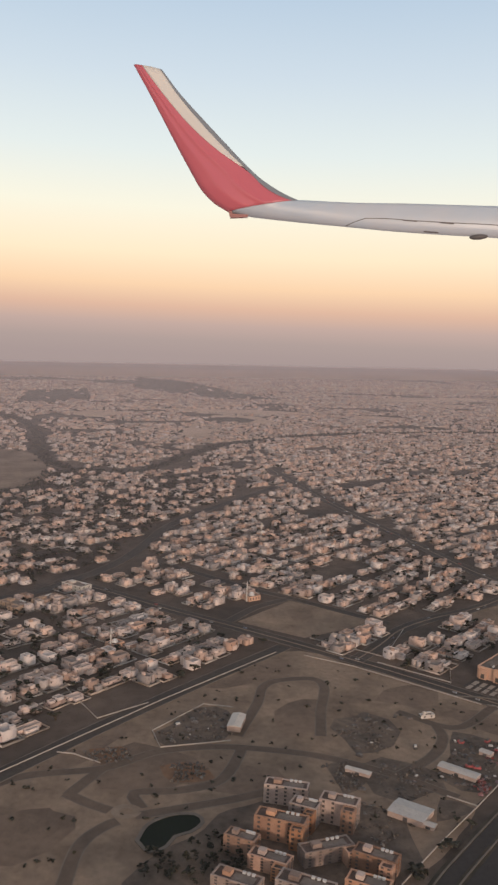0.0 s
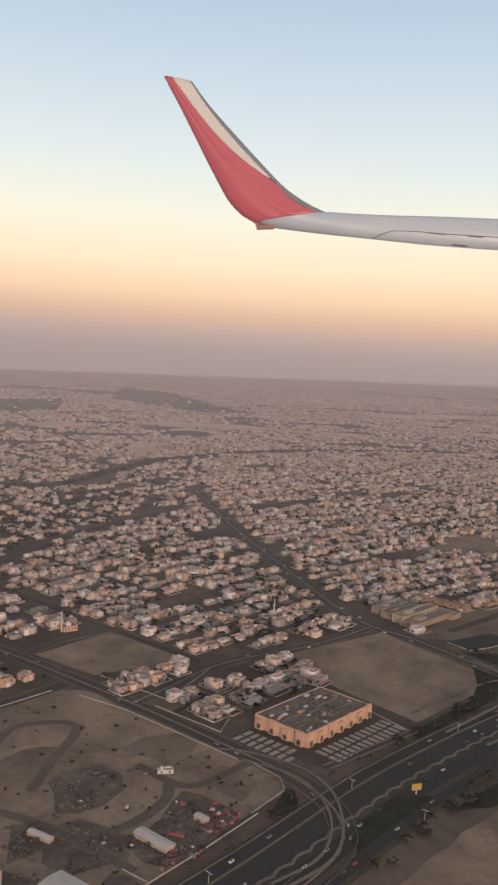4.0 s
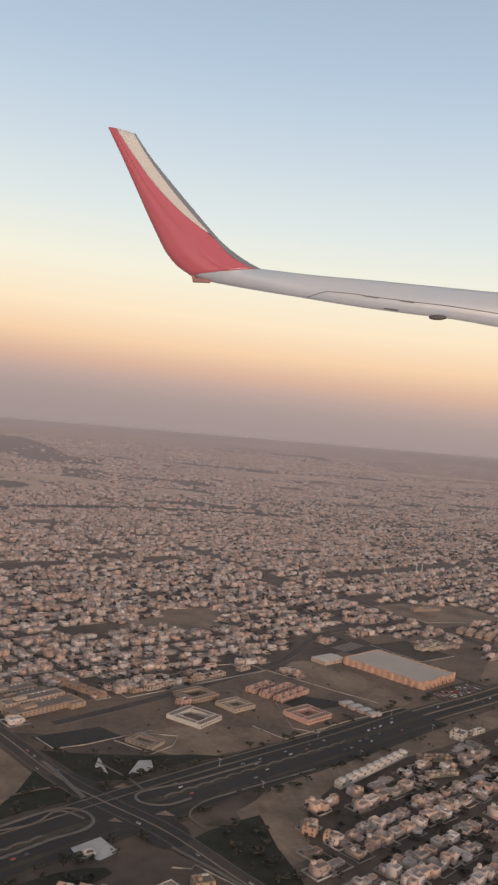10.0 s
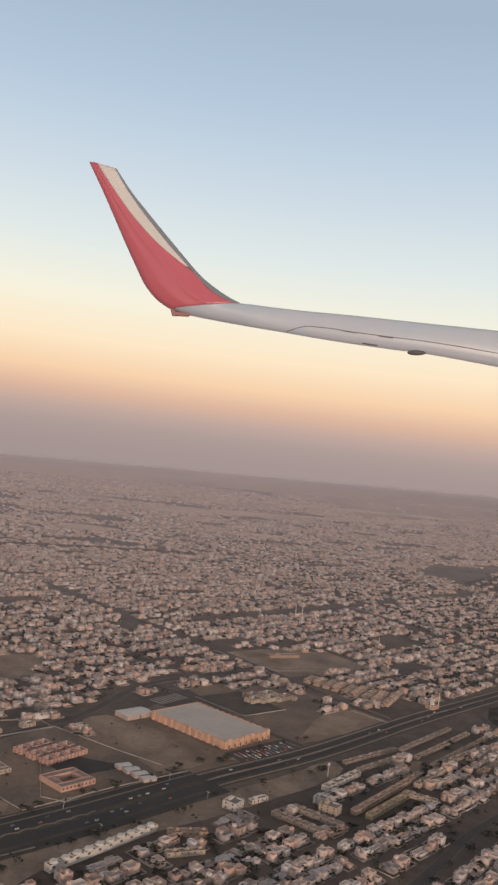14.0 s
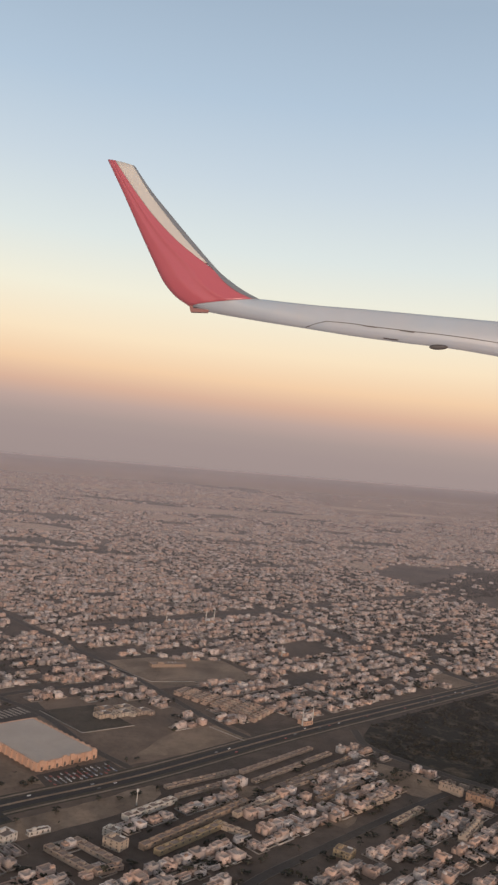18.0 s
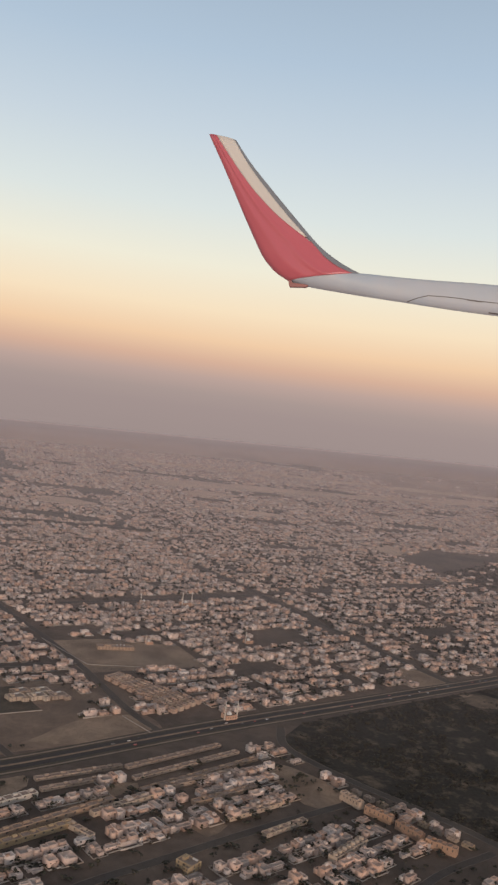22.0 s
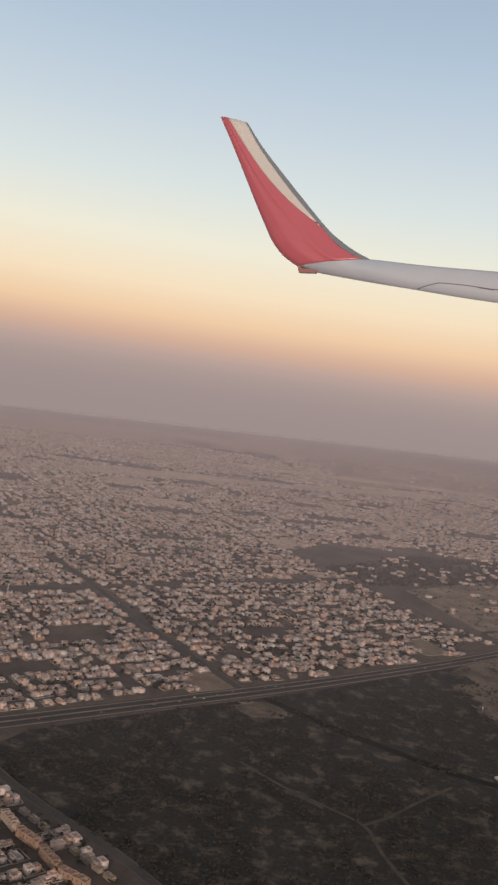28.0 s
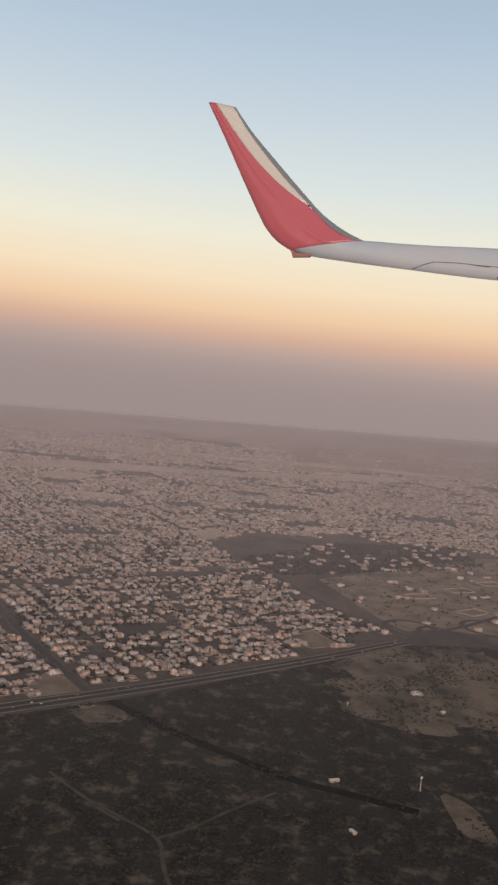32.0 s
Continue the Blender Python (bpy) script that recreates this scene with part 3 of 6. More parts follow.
# house forms as boxes: west, south, east, north, foot, top
BLOCKS = [
    [(-2.6, -2.2, 1.9, 1.8, 0, 2.0), (1.9, -1.4, 3.1, 1.6, 0, 1.1), (-2.4, 0.6, -1.0, 1.7, 1.85, 2.5), (-1.2, -2.9, 0.8, -2.2, 0, 1.0)],
    [(-2.9, -1.6, 0.6, 2.6, 0, 2.1), (0.6, -2.6, 2.9, 1.0, 0, 1.9), (-0.9, 1.3, 0.4, 2.5, 1.95, 2.6)],
    [(-3.2, -1.7, 3.0, 1.7, 0, 1.2), (-2.9, -1.4, -0.2, 1.5, 1.05, 2.1), (0.7, -0.6, 2.7, 1.5, 1.05, 1.9)],
    [(-2.2, -2.6, 2.2, 0.6, 0, 2.0), (-2.2, 0.6, 0.4, 2.9, 0, 1.2), (0.9, -0.7, 2.1, 0.5, 1.85, 2.5), (2.2, -1.9, 3.1, 0.0, 0, 0.9)],
    [(-3.0, -1.3, 3.0, 1.3, 0, 1.1), (-1.6, 1.3, 1.8, 2.7, 0, 1.0)],
    [(-2.4, -2.4, 0.2, 2.4, 0, 2.0), (0.2, -2.0, 2.6, -0.1, 0, 1.9), (0.2, 0.3, 2.6, 2.2, 0, 1.7), (-2.2, -0.4, -1.1, 0.8, 1.85, 2.5)],
]


def house_template(kind):
    """Corners and faces of a flat-roofed house: storeys with parapets and sunk roofs. Slots: 0 wall, 1 roof, 2 pane."""
    v, f, m = [], [], []

    def block(x0, y0, x1, y1, z0, z1, t=0.22, sink=0.18):
        b = len(v)
        v.extend([(x0, y0, z0), (x1, y0, z0), (x1, y1, z0), (x0, y1, z0), (x0, y0, z1), (x1, y0, z1), (x1, y1, z1), (x0, y1, z1)])
        v.extend([(x0 + t, y0 + t, z1), (x1 - t, y0 + t, z1), (x1 - t, y1 - t, z1), (x0 + t, y1 - t, z1)])
        v.extend([(x0 + t, y0 + t, z1 - sink), (x1 - t, y0 + t, z1 - sink), (x1 - t, y1 - t, z1 - sink), (x0 + t, y1 - t, z1 - sink)])
        for i in range(4):
            k = (i + 1) % 4
            f.extend([(b + i, b + k, b + 4 + k, b + 4 + i), (b + 4 + i, b + 4 + k, b + 8 + k, b + 8 + i), (b + 8 + i, b + 8 + k, b + 12 + k, b + 12 + i)])
            m.extend([0, 0, 0])
        f.append((b + 12, b + 13, b + 14, b + 15))
        m.append(1)

    def pane(x, y, z, w, h, turn):
        b = len(v)
        if turn:
            v.extend([(x, y - w, z), (x, y + w, z), (x, y + w, z + h), (x, y - w, z + h)])
        else:
            v.extend([(x - w, y, z), (x + w, y, z), (x + w, y, z + h), (x - w, y, z + h)])
        f.append((b, b + 1, b + 2, b + 3))
        m.append(2)

    for q in BLOCKS[kind]:
        block(*q[:5], q[5])
    x0, y0, x1, y1, z0, z1 = BLOCKS[kind][0]
    for i in range(3):
        pane(x0 + (0.2 + 0.3 * i) * (x1 - x0), y0 - 0.03, z1 * (0.55 if i != 1 else 0.12), 0.24, 0.42, False)
        pane(x1 + 0.03, y0 + (0.2 + 0.3 * i) * (y1 - y0), z1 * (0.55 if i != 1 else 0.12), 0.24, 0.42, True)
    return np.array(v, float), f, m


def plot_fence(v, f, m, half, h=0.42, t=0.12):
    for sx, sy, ex, ey in ((-half, -half, half, -half + t), (-half, half - t, half, half), (-half, -half + t, -half + t, half - t), (half - t, -half + t, half, half - t)):
        b = len(v)
        v.extend([(sx, sy, 0), (ex, sy, 0), (ex, ey, 0), (sx, ey, 0), (sx, sy, h), (ex, sy, h), (ex, ey, h), (sx, ey, h)])
        for q in ((4, 5, 6, 7), (0, 1, 5, 4), (1, 2, 6, 5), (2, 3, 7, 6), (3, 0, 4, 7)):
            f.append(tuple(b + i for i in q))
            m.append(3)


TEMPLATES = []
for kind in range(6):
    tv, tf, tm = house_template(kind)
    TEMPLATES.append((tv, tf, tm))
    fv, ff, fm = list(map(tuple, tv)), list(tf), list(tm)
    plot_fence(fv, ff, fm, 3.75)
    TEMPLATES.append((np.array(fv), ff, fm))


def scatter(name, places, templates, mats, pick, turn, size, heights, label, category):
    """Many alike things joined into one mesh."""
    V, C, T, I = [], [], [], []
    base = 0
    lookup = [(tv, np.array([len(q) for q in tf]), np.concatenate([np.array(q) for q in tf]), np.array(tm)) for tv, tf, tm in templates]
    for (x, y), k, a, s, h, e in zip(places, pick, turn, size, heights, rng.uniform(0.8, 1.25, len(places))):
        tv, n, c, m = lookup[k]
        ca, sa = math.cos(a) * s, math.sin(a) * s
        V.append(np.c_[x + ca * tv[:, 0] * e - sa * tv[:, 1] / e, y + sa * tv[:, 0] * e + ca * tv[:, 1] / e, tv[:, 2] * h])
        C.append(c + base)
        T.append(n)
        I.append(m)
        base += len(tv)
    V, C, T, I = np.concatenate(V), np.concatenate(C), np.concatenate(T), np.concatenate(I)
    me = bpy.data.meshes.new(name)
    me.vertices.add(len(V))
    me.vertices.foreach_set("co", V.astype(np.float32).ravel())
    me.loops.add(len(C))
    me.loops.foreach_set("vertex_index", C.astype(np.int32))
    me.polygons.add(len(T))
    me.polygons.foreach_set("loop_start", np.r_[0, np.cumsum(T)[:-1]].astype(np.int32))
    me.polygons.foreach_set("material_index", I.astype(np.int32))
    for m in mats:
        me.materials.append(m)
    me.update(calc_edges=True)
    me.validate()
    return tagged(new(name, me), label, category, kind="stuff")


SPECIAL = [(244, 314, 276, 347, 5), (279, 345, 293, 346, 7), (279, 329, 291, 333, 5), (300, 368, 316, 376, 6), (318, 358, 341, 366, 9), (338, 366, 339, 380, 6), (342, 390, 360, 409, 6),
           (348, 369, 388, 412, 6), (351, 365, 377, 392, 6), (373, 392, 385, 385, 5), (356, 423, 387, 444, 5), (361, 413, 385, 434, 4), (387, 444, 424, 481, 4), (390, 434, 434, 475, 4), (393, 428, 443, 468, 4),
           (413, 377, 422, 372, 5), (465, 388, 480, 406, 5), (476, 440, 514, 404, 7), (456, 461, 468, 467, 5), (166, 245, 178, 245, 6), (181, 241, 194, 252, 6), (199, 253, 199.5, 253, 6), (235, 282, 243, 298, 5)]


def free_of_rows(p):
    ok = np.ones(len(p), bool)
    for x0, y0, x1, y1, d in SPECIAL:
        ok &= near_line(np.array([(x0, y0), (x1, y1)], float), p) > d * 0.75
    return ok


PLOTS = town_plots()
PLOTS = PLOTS[free_of_rows(PLOTS[:, :2])]
order = np.argsort(near_line(np.array([(0.0, 60.0), (540.0, 185.0)]), PLOTS[:, :2]))
PLOTS = PLOTS[order]
NEAR, REST = PLOTS[:225], PLOTS[225:]


def house_set(name, plots, label, size_lo, size_hi, fenced):
    n = len(plots)
    pick = rng.integers(0, 6, n) * 2 + (rng.random(n) < fenced)
    turn = np.radians(plots[:, 2]) + np.where(rng.random(n) < 0.86, rng.integers(0, 2, n) * math.pi, math.pi / 2) + rng.normal(0, 0.02, n)
    at = plots[:, :2] + rng.normal(0, 0.3, (n, 2))
    return scatter(name, at, TEMPLATES, [WALL, ROOF, PANE, PLOT_WALL], pick, turn, rng.uniform(size_lo, size_hi, n), rng.uniform(0.75, 1.45, n), label, "houses")


house_set("outer_houses", REST[REST[:, 2] == 32], "beige flat-roofed houses of the outer town among dark trees", 0.76, 1.14, 0.75)
REST = REST[REST[:, 2] != 32]
house_set("town_houses", REST, "beige and pink flat-roofed houses of the town behind walls", 0.74, 1.06, 0.75)
FAR = far_plots()


def far_set(name, plots, label):
    """Distant houses: plain boxes of two or three storeys, joined; the farther, the larger the blocks."""
    forms = []
    for q in BLOCKS:
        v, f, m = [], [], []
        for x0, y0, x1, y1, z0, z1 in q[:3]:
            b = len(v)
            v.extend([(x0, y0, z0), (x1, y0, z0), (x1, y1, z0), (x0, y1, z0), (x0, y0, z1), (x1, y0, z1), (x1, y1, z1), (x0, y1, z1)])
            f.extend([(b, b + 1, b + 5, b + 4), (b + 1, b + 2, b + 6, b + 5), (b + 2, b + 3, b + 7, b + 6), (b + 3, b, b + 4, b + 7), (b + 4, b + 5, b + 6, b + 7)])
            m.extend([0, 0, 0, 0, 1])
        forms.append((np.array(v, float), f, m))
    n = len(plots)
    turn = np.radians(plots[:, 2]) + np.where(rng.random(n) < 0.75, rng.integers(0, 2, n) * math.pi, math.pi / 2) + rng.normal(0, 0.02, n)
    size = rng.uniform(0.85, 1.45, n) * np.interp(plots[:, 1], [1700, 2800, 4600], [1.0, 1.7, 3.2])
    tall = rng.uniform(0.8, 1.4, n) * np.interp(plots[:, 1], [1000, 1900, 2800, 4600], [1.1, 1.3, 1.9, 2.6])
    return scatter(name, plots[:, :2] + rng.normal(0, 0.7, (n, 2)), forms, [WALL, ROOF], rng.integers(0, 6, n), turn, size, tall, label, "houses")


far_set("far_houses", FAR, "distant pale flat-roofed houses fading into dust haze")

# ---- near villas, each a thing with its storeys, roofs, windows and yard wall ----
VILLA_TONES = [(0.52, 0.38, 0.29), (0.56, 0.44, 0.36), (0.54, 0.46, 0.39), (0.48, 0.32, 0.24), (0.54, 0.41, 0.27), (0.44, 0.35, 0.30), (0.58, 0.42, 0.34), (0.50, 0.40, 0.34),
               (0.54, 0.44, 0.36), (0.55, 0.36, 0.26), (0.47, 0.37, 0.28), (0.56, 0.49, 0.42)]
TONE_WORDS = ["beige", "pale pink", "whitewashed", "terracotta", "sandy yellow", "dusty grey-brown", "salmon", "light brown", "cream", "orange-brown", "tan", "white"]
VILLA_WALLS = [material("villa_render", [c[0] * f, c[1] * f * 0.95, c[2] * f * 0.9], 0.85, 0.1, 1.2, 0.4, [v * f * 0.88 for v in c]) for c, f in zip(VILLA_TONES, (0.66, 0.8, 0.84, 0.66, 0.66, 0.64, 0.68, 0.64, 0.78, 0.68, 0.64, 0.88))]
ROOF_GREY = material("roof_screed", (0.27, 0.2, 0.165), 0.9, 0.28, 1.3, 0.5, (0.19, 0.142, 0.12))
TANK = material("tank_white", (0.55, 0.52, 0.5), 0.5, 0.1, 2.0, 0.5)
BLOCK_NAMES = ["main_body", "side_body", "upper_floor", "annex"]


def shell(x0, y0, x1, y1, z0, z1, t=0.2, sink=0.2):
    """Four outer walls with a parapet, open above the sunk roof."""
    bm = bmesh.new()
    o = [bm.verts.new(p) for p in ((x0, y0, z0), (x1, y0, z0), (x1, y1, z0), (x0, y1, z0))]
    u = [bm.verts.new(p) for p in ((x0, y0, z1), (x1, y0, z1), (x1, y1, z1), (x0, y1, z1))]
    i = [bm.verts.new(p) for p in ((x0 + t, y0 + t, z1), (x1 - t, y0 + t, z1), (x1 - t, y1 - t, z1), (x0 + t, y1 - t, z1))]
    d = [bm.verts.new((v.co.x, v.co.y, z1 - sink - 0.05)) for v in i]
    for k in range(4):
        n = (k + 1) % 4
        for a, b in ((o, u), (u, i), (i, d)):
            bm.faces.new((a[k], a[n], b[n], b[k]))
    bm.faces.new(o[::-1])
    return bm


def storey(thing, name, dims, wall, roof=None, t=0.2):
    x0, y0, x1, y1, z0, z1 = dims
    w = part(name, shell(*dims, t), wall, thing)
    part("roof", boxes((x0 + t, y0 + t, z1 - 0.3, x1 - t, y1 - t, z1 - 0.2)), roof or ROOF_GREY, w)
    return w


PANE_MESH = {}


def pane(thing, x, y, z, w, h, axis):
    """A dark window set 2 cm proud of a wall that runs along x or y."""
    key = (round(w, 2), round(h, 2), axis)
    if key not in PANE_MESH:
        bm = boxes((-w / 2, -0.02, 0, w / 2, 0.02, h) if axis == "x" else (-0.02, -w / 2, 0, 0.02, w / 2, h))
        me = bpy.data.meshes.new("window")
        bm.to_mesh(me)
        bm.free()
        me.materials.append(PANE)
        PANE_MESH[key] = me
    ob = new("window", PANE_MESH[key])
    ob.parent, ob.location = thing, (x, y, z)
    return ob


def villa(k):
    wall = VILLA_WALLS[k]
    shape = BLOCKS[k % 6]
    top = empty("villa", Matrix(), TONE_WORDS[k] + " flat-roofed two-storey villa in a walled yard", "villa", "villas of the town")
    for name, dims in zip(BLOCK_NAMES, shape):
        storey(top, name, dims, wall)
    x0, y0, x1, y1, z0, z1 = shape[0]
    for fx in (0.22, 0.75):
        pane(top, x0 + fx * (x1 - x0), y0 - 0.02, z1 * 0.55, 0.5, 0.5, "x")
        pane(top, x0 - 0.02, y0 + fx * (y1 - y0), z1 * 0.55, 0.5, 0.5, "y")
    part("door", boxes((-0.3, y0 - 0.05, 0, 0.3, y0 + 0.02, 0.75)), BARK, top)
    bm = bmesh.new()
    tube(bm, x1 - 0.7, y1 - 0.7, z1 - 0.2, z1 + 0.35, 0.3, 0.3, 8)
    part("water_tank", bm, TANK, top)
    if k % 2:
        a, t, h = 3.9, 0.12, 0.45
        part("yard_wall", boxes((-a, -a, 0, -0.8, -a + t, h), (0.8, -a, 0, a, -a + t, h), (-a, a - t, 0, a, a, h), (-a, -a + t, 0, -a + t, a - t, h), (a - t, -a + t, 0, a, a - t, h)),
             PLOT_WALL, top, "pale block yard wall")
    return top


VILLAS = [villa(k) for k in range(12)]

def set_villas():
    used = set()
    plots = NEAR
    for x, y, a in plots:
        k = int(rng.choice((0, 1, 2, 6, 8, 11, 1, 2, 8) if x < 135 else (0, 1, 3, 4, 5, 6, 7, 8, 9, 10, 2, 7)))
        s = rng.uniform(0.92, 1.15)
        m = pose(x + rng.normal(0, 0.2), y + rng.normal(0, 0.2), 0.0, 0, 0, a + (180 if x > 215 else 90) * int(rng.integers(-1, 1)) + rng.normal(0, 1)) @ Matrix.Diagonal((s * rng.uniform(0.88, 1.14), s, s * rng.uniform(0.9, 1.1), 1))
        if k not in used:
            used.add(k)
            VILLAS[k].matrix_basis = m
        else:
            v = copy_thing(VILLAS[k], Matrix())
            v.matrix_basis = m
    for k in set(range(12)) - used:
        VILLAS[k].matrix_basis = pose(-120 + 12 * k, 372, 0)


set_villas()

# ---- apartment blocks by the pond ----
APT_WALL = material("apartment_render", (0.40, 0.226, 0.148), 0.85, 0.1, 1.0, 0.3, (0.29, 0.16, 0.108), per_object=True)
APT_ROOF = material("apartment_roof", (0.135, 0.092, 0.076), 0.9, 0.3, 1.2, 0.5, (0.085, 0.064, 0.056))
SCREED = material("pale_screed", (0.2, 0.16, 0.138), 0.85, 0.2, 1.5, 0.5)


def apartment(x, y, angle, w, d, h, wing_w=0.0, wing_d=0.0, floors=5, wall=None, roof=None, label="", category="apartment block", name="apartment_block", group="apartment blocks by the pond"):
    """A flat-roofed block with rows of windows, roof screed, stair heads and, where wanted, a wing in front."""
    wall, roof = wall or APT_WALL, roof or APT_ROOF
    top = empty(name, pose(x, y, 0, 0, 0, angle), label or "orange-beige five-storey apartment block with a brown flat roof", category, group)
    storey(top, "main_body", (-w / 2, -d / 2, w / 2, d / 2, 0, h), wall, roof, 0.35)
    if wing_w:
        storey(top, "side_wing", (w / 2 - wing_w, -d / 2 - wing_d, w / 2, -d / 2 - 0.004, 0, h * 0.96), wall, roof, 0.35)
    f = h / floors
    nx = max(2, int(w / 1.9))
    for j in range(floors):
        z = j * f + f * 0.3
        for i in range(nx):
            px = -w / 2 + (i + 0.5) * w / nx
            if not (wing_w and px > w / 2 - wing_w - 0.3):
                pane(top, px, -d / 2 - 0.02, z, 0.55, f * 0.5, "x")
        for i in range(max(2, int(d / 2.0))):
            py = -d / 2 + (i + 0.5) * d / max(2, int(d / 2.0))
            pane(top, -w / 2 - 0.02, py, z, 0.55, f * 0.5, "y")
            pane(top, w / 2 + 0.02, py, z, 0.55, f * 0.5, "y")
        if wing_w:
            for i in range(2):
                pane(top, w / 2 - wing_w + (i + 0.5) * wing_w / 2, -d / 2 - wing_d - 0.02, z, 0.55, f * 0.5, "x")
    part("stair_head", boxes((-w * 0.3, -d * 0.2, h - 0.2, -w * 0.12, d * 0.2, h + 0.7)), wall, top)
    part("roof_screed", boxes((-w * 0.08, -d * 0.3, h - 0.22, w * 0.38, d * 0.25, h - 0.14)), SCREED, top, "pale grey roof screed")
    for i in range(3):
        part("roof_unit", boxes((w * (0.05 + 0.1 * i), d * 0.3, h - 0.22, w * (0.05 + 0.1 * i) + 0.6, d * 0.3 + 0.5, h + 0.2)), TANK, top)
    return top


for x, y, a, w, d, h, ww, wd in ((22.3, 168.9, -20, 8, 3.8, 5.2, 2.8, 2.2), (15.1, 168, -24, 6, 3.6, 4.6, 2.2, 2), (11.6, 175.9, -12, 9.5, 3.4, 4.4, 0, 0), (10.0, 162.2, -18, 10.5, 3.8, 4.8, 2.6, 1.8), (2.2, 157.0, -24, 6.5, 3.2, 3.6, 0, 0),
                              (7.6, 151.4, -24, 8, 3.4, 3.0, 2.5, 1.8), (18.4, 155.3, 21, 10.5, 3.6, 3.2, 2.6, 2.2), (27.6, 152.1, -27, 8.6, 3.6, 3.8, 2.6, 2), (25.2, 144.4, -24, 8, 3.6, 3.2, 2.6, 2), (13.8, 143.4, -24, 10.5, 4, 3.2, 3, 2.6), (1.5, 144.5, -24, 9, 3.8, 3.0, 3, 2.4),
                              (-18, 137, -24, 8, 3.4, 3.0, 0, 0), (-9, 134.5, -24, 8, 3.6, 3.0, 2.6, 2), (31, 137, -27, 8, 3.6, 3.4, 2.6, 2)):
    apartment(x, y, a, w, d, h, ww, wd)

WATER = material("pond_water", (0.012, 0.016, 0.011), 0.6, 0.1, 0.5, 0.1)
WATER.node_tree.nodes["Principled BSDF"].inputs["Specular IOR Level"].default_value = 0.06
POND = [(-18.5, 159), (-17, 165), (-12.5, 169), (-7.5, 169.5), (-5.8, 166.5), (-8, 162.8), (-11, 161), (-12.3, 157.5), (-15.5, 155.2)]
patch("pond", POND, 0.06, WATER, "still dark green pond ringed by a pale path", "pond")
tagged(strip("pond_path", smooth_line(POND + [POND[0]], 1.5), 0.35, -0.5, 0.05, KERB, 0.1), "pale paved path round the pond", "path", kind="structure")
tagged(strip("round_island", smooth_line([(-22 + 2.4 * math.cos(i * 0.7854), 169.7 + 2.0 * math.sin(i * 0.7854)) for i in range(9)], 1.0), 0.9, -0.9, 0.045, TRACK, 0.02), "sandy roundabout of a new dirt road", "track", kind="structure")


# ---- walled yards and sheds on the sand land ----
SHEET = material("pale_sheet_roof", (0.44, 0.40, 0.37), 0.6, 0.15, 1.5, 0.3)
RUST = material("rust_red", (0.40, 0.09, 0.085), 0.7, 0.3, 1.5, 0.4)
SCRAP = material("scrap", (0.12, 0.1, 0.095), 0.8, 0.5, 1.5, 0.5, per_object=True)
OCHRE = material("ochre_render", (0.55, 0.345, 0.25), 0.85, 0.1, 0.8, 0.3, (0.47, 0.285, 0.2))


def yard_wall(points, h=0.5, label="pale block wall round a yard"):
    ob = strip("yard_wall", np.array(points, float), 0.07, -0.07, 0.0, PLOT_WALL, h)
    return tagged(ob, label, "wall", kind="structure")


for q in ([(-62, 171), (-20, 228), (12, 268)], [(21, 266), (36, 257.8), (69, 231.5)], [(-21, 208), (-18, 199), (-1, 204)], [(-21, 208), (-9, 225.5), (-1, 224)], [(31.8, 147.6), (41.9, 161.6), (53.1, 175.9), (64.1, 190.5), (74.6, 205.4)], [(47.6, 180.4), (53.5, 176.4)], [(72, 231), (80, 223), (81, 217), (73, 205)], [(-42, 194.5), (-38, 194), (-31, 190)],
          [(108, 268), (117, 256)], [(44, 262), (64, 247), (66, 257)], [(222, 366), (233, 355), (262, 380), (290, 401)], [(191, 402), (212, 420), (235, 440)],
          [(235, 440), (262, 418), (280, 405)], [(162, 402.7), (173.9, 385.8), (197.8, 406.5), (234.5, 438.8), (227.9, 447.7), (212.8, 441.6), (190.6, 420.2), (176, 408), (162, 402.7)], [(146, 338), (153, 329.8), (162.5, 335.2), (184.8, 353.6)], [(172, 341.3), (185.3, 332.3), (192, 340.7), (194, 349.8), (181, 350)], [(234, 398), (237.5, 367), (246, 364), (256, 376)], [(192, 261), (197, 261), (198, 263), (212, 251)], [(653, 1184), (626, 1123), (591, 1169), (617, 1248), (653, 1184)], [(694, 784), (719, 804), (736, 768), (712, 754), (694, 784)],
          [(344, 493), (321, 477), (299, 503)], [(380, 500), (395, 484)], [(318, 608), (352, 570), (385, 580)], [(-64, 258), (-36, 214), (-24, 225)], [(24, 283), (47, 267), (58, 295)], [(229, 268), (236, 262)]):
    yard_wall(q, 0.34)


def shed(x, y, angle, w, d, h, mat=None, label="pale sheet-roofed shed on the sand", ridge=0.35, name="shed"):
    top = empty(name, pose(x, y, 0, 0, 0, angle), label, "shed", "sheds of the yards")
    part("walls", boxes((-w / 2, -d / 2, 0, w / 2, d / 2, h)), WALL, top)
    bm = bmesh.new()
    v = [bm.verts.new(p) for p in ((-w / 2 - .15, -d / 2 - .15, h + .004), (w / 2 + .15, -d / 2 - .15, h + .004), (w / 2 + .15, 0, h + ridge), (-w / 2 - .15, 0, h + ridge), (-w / 2 - .15, d / 2 + .15, h + .004), (w / 2 + .15, d / 2 + .15, h + .004))]
    for f in ((0, 1, 2, 3), (3, 2, 5, 4), (0, 3, 4), (1, 5, 2), (0, 4, 5, 1)):
        bm.faces.new([v[i] for i in f])
    part("roof", bm, mat or SHEET, top)
    part("door", boxes((-0.5, -d / 2 - 0.03, 0, 0.5, -d / 2, h * 0.75)), SCRAP, top)
    return top


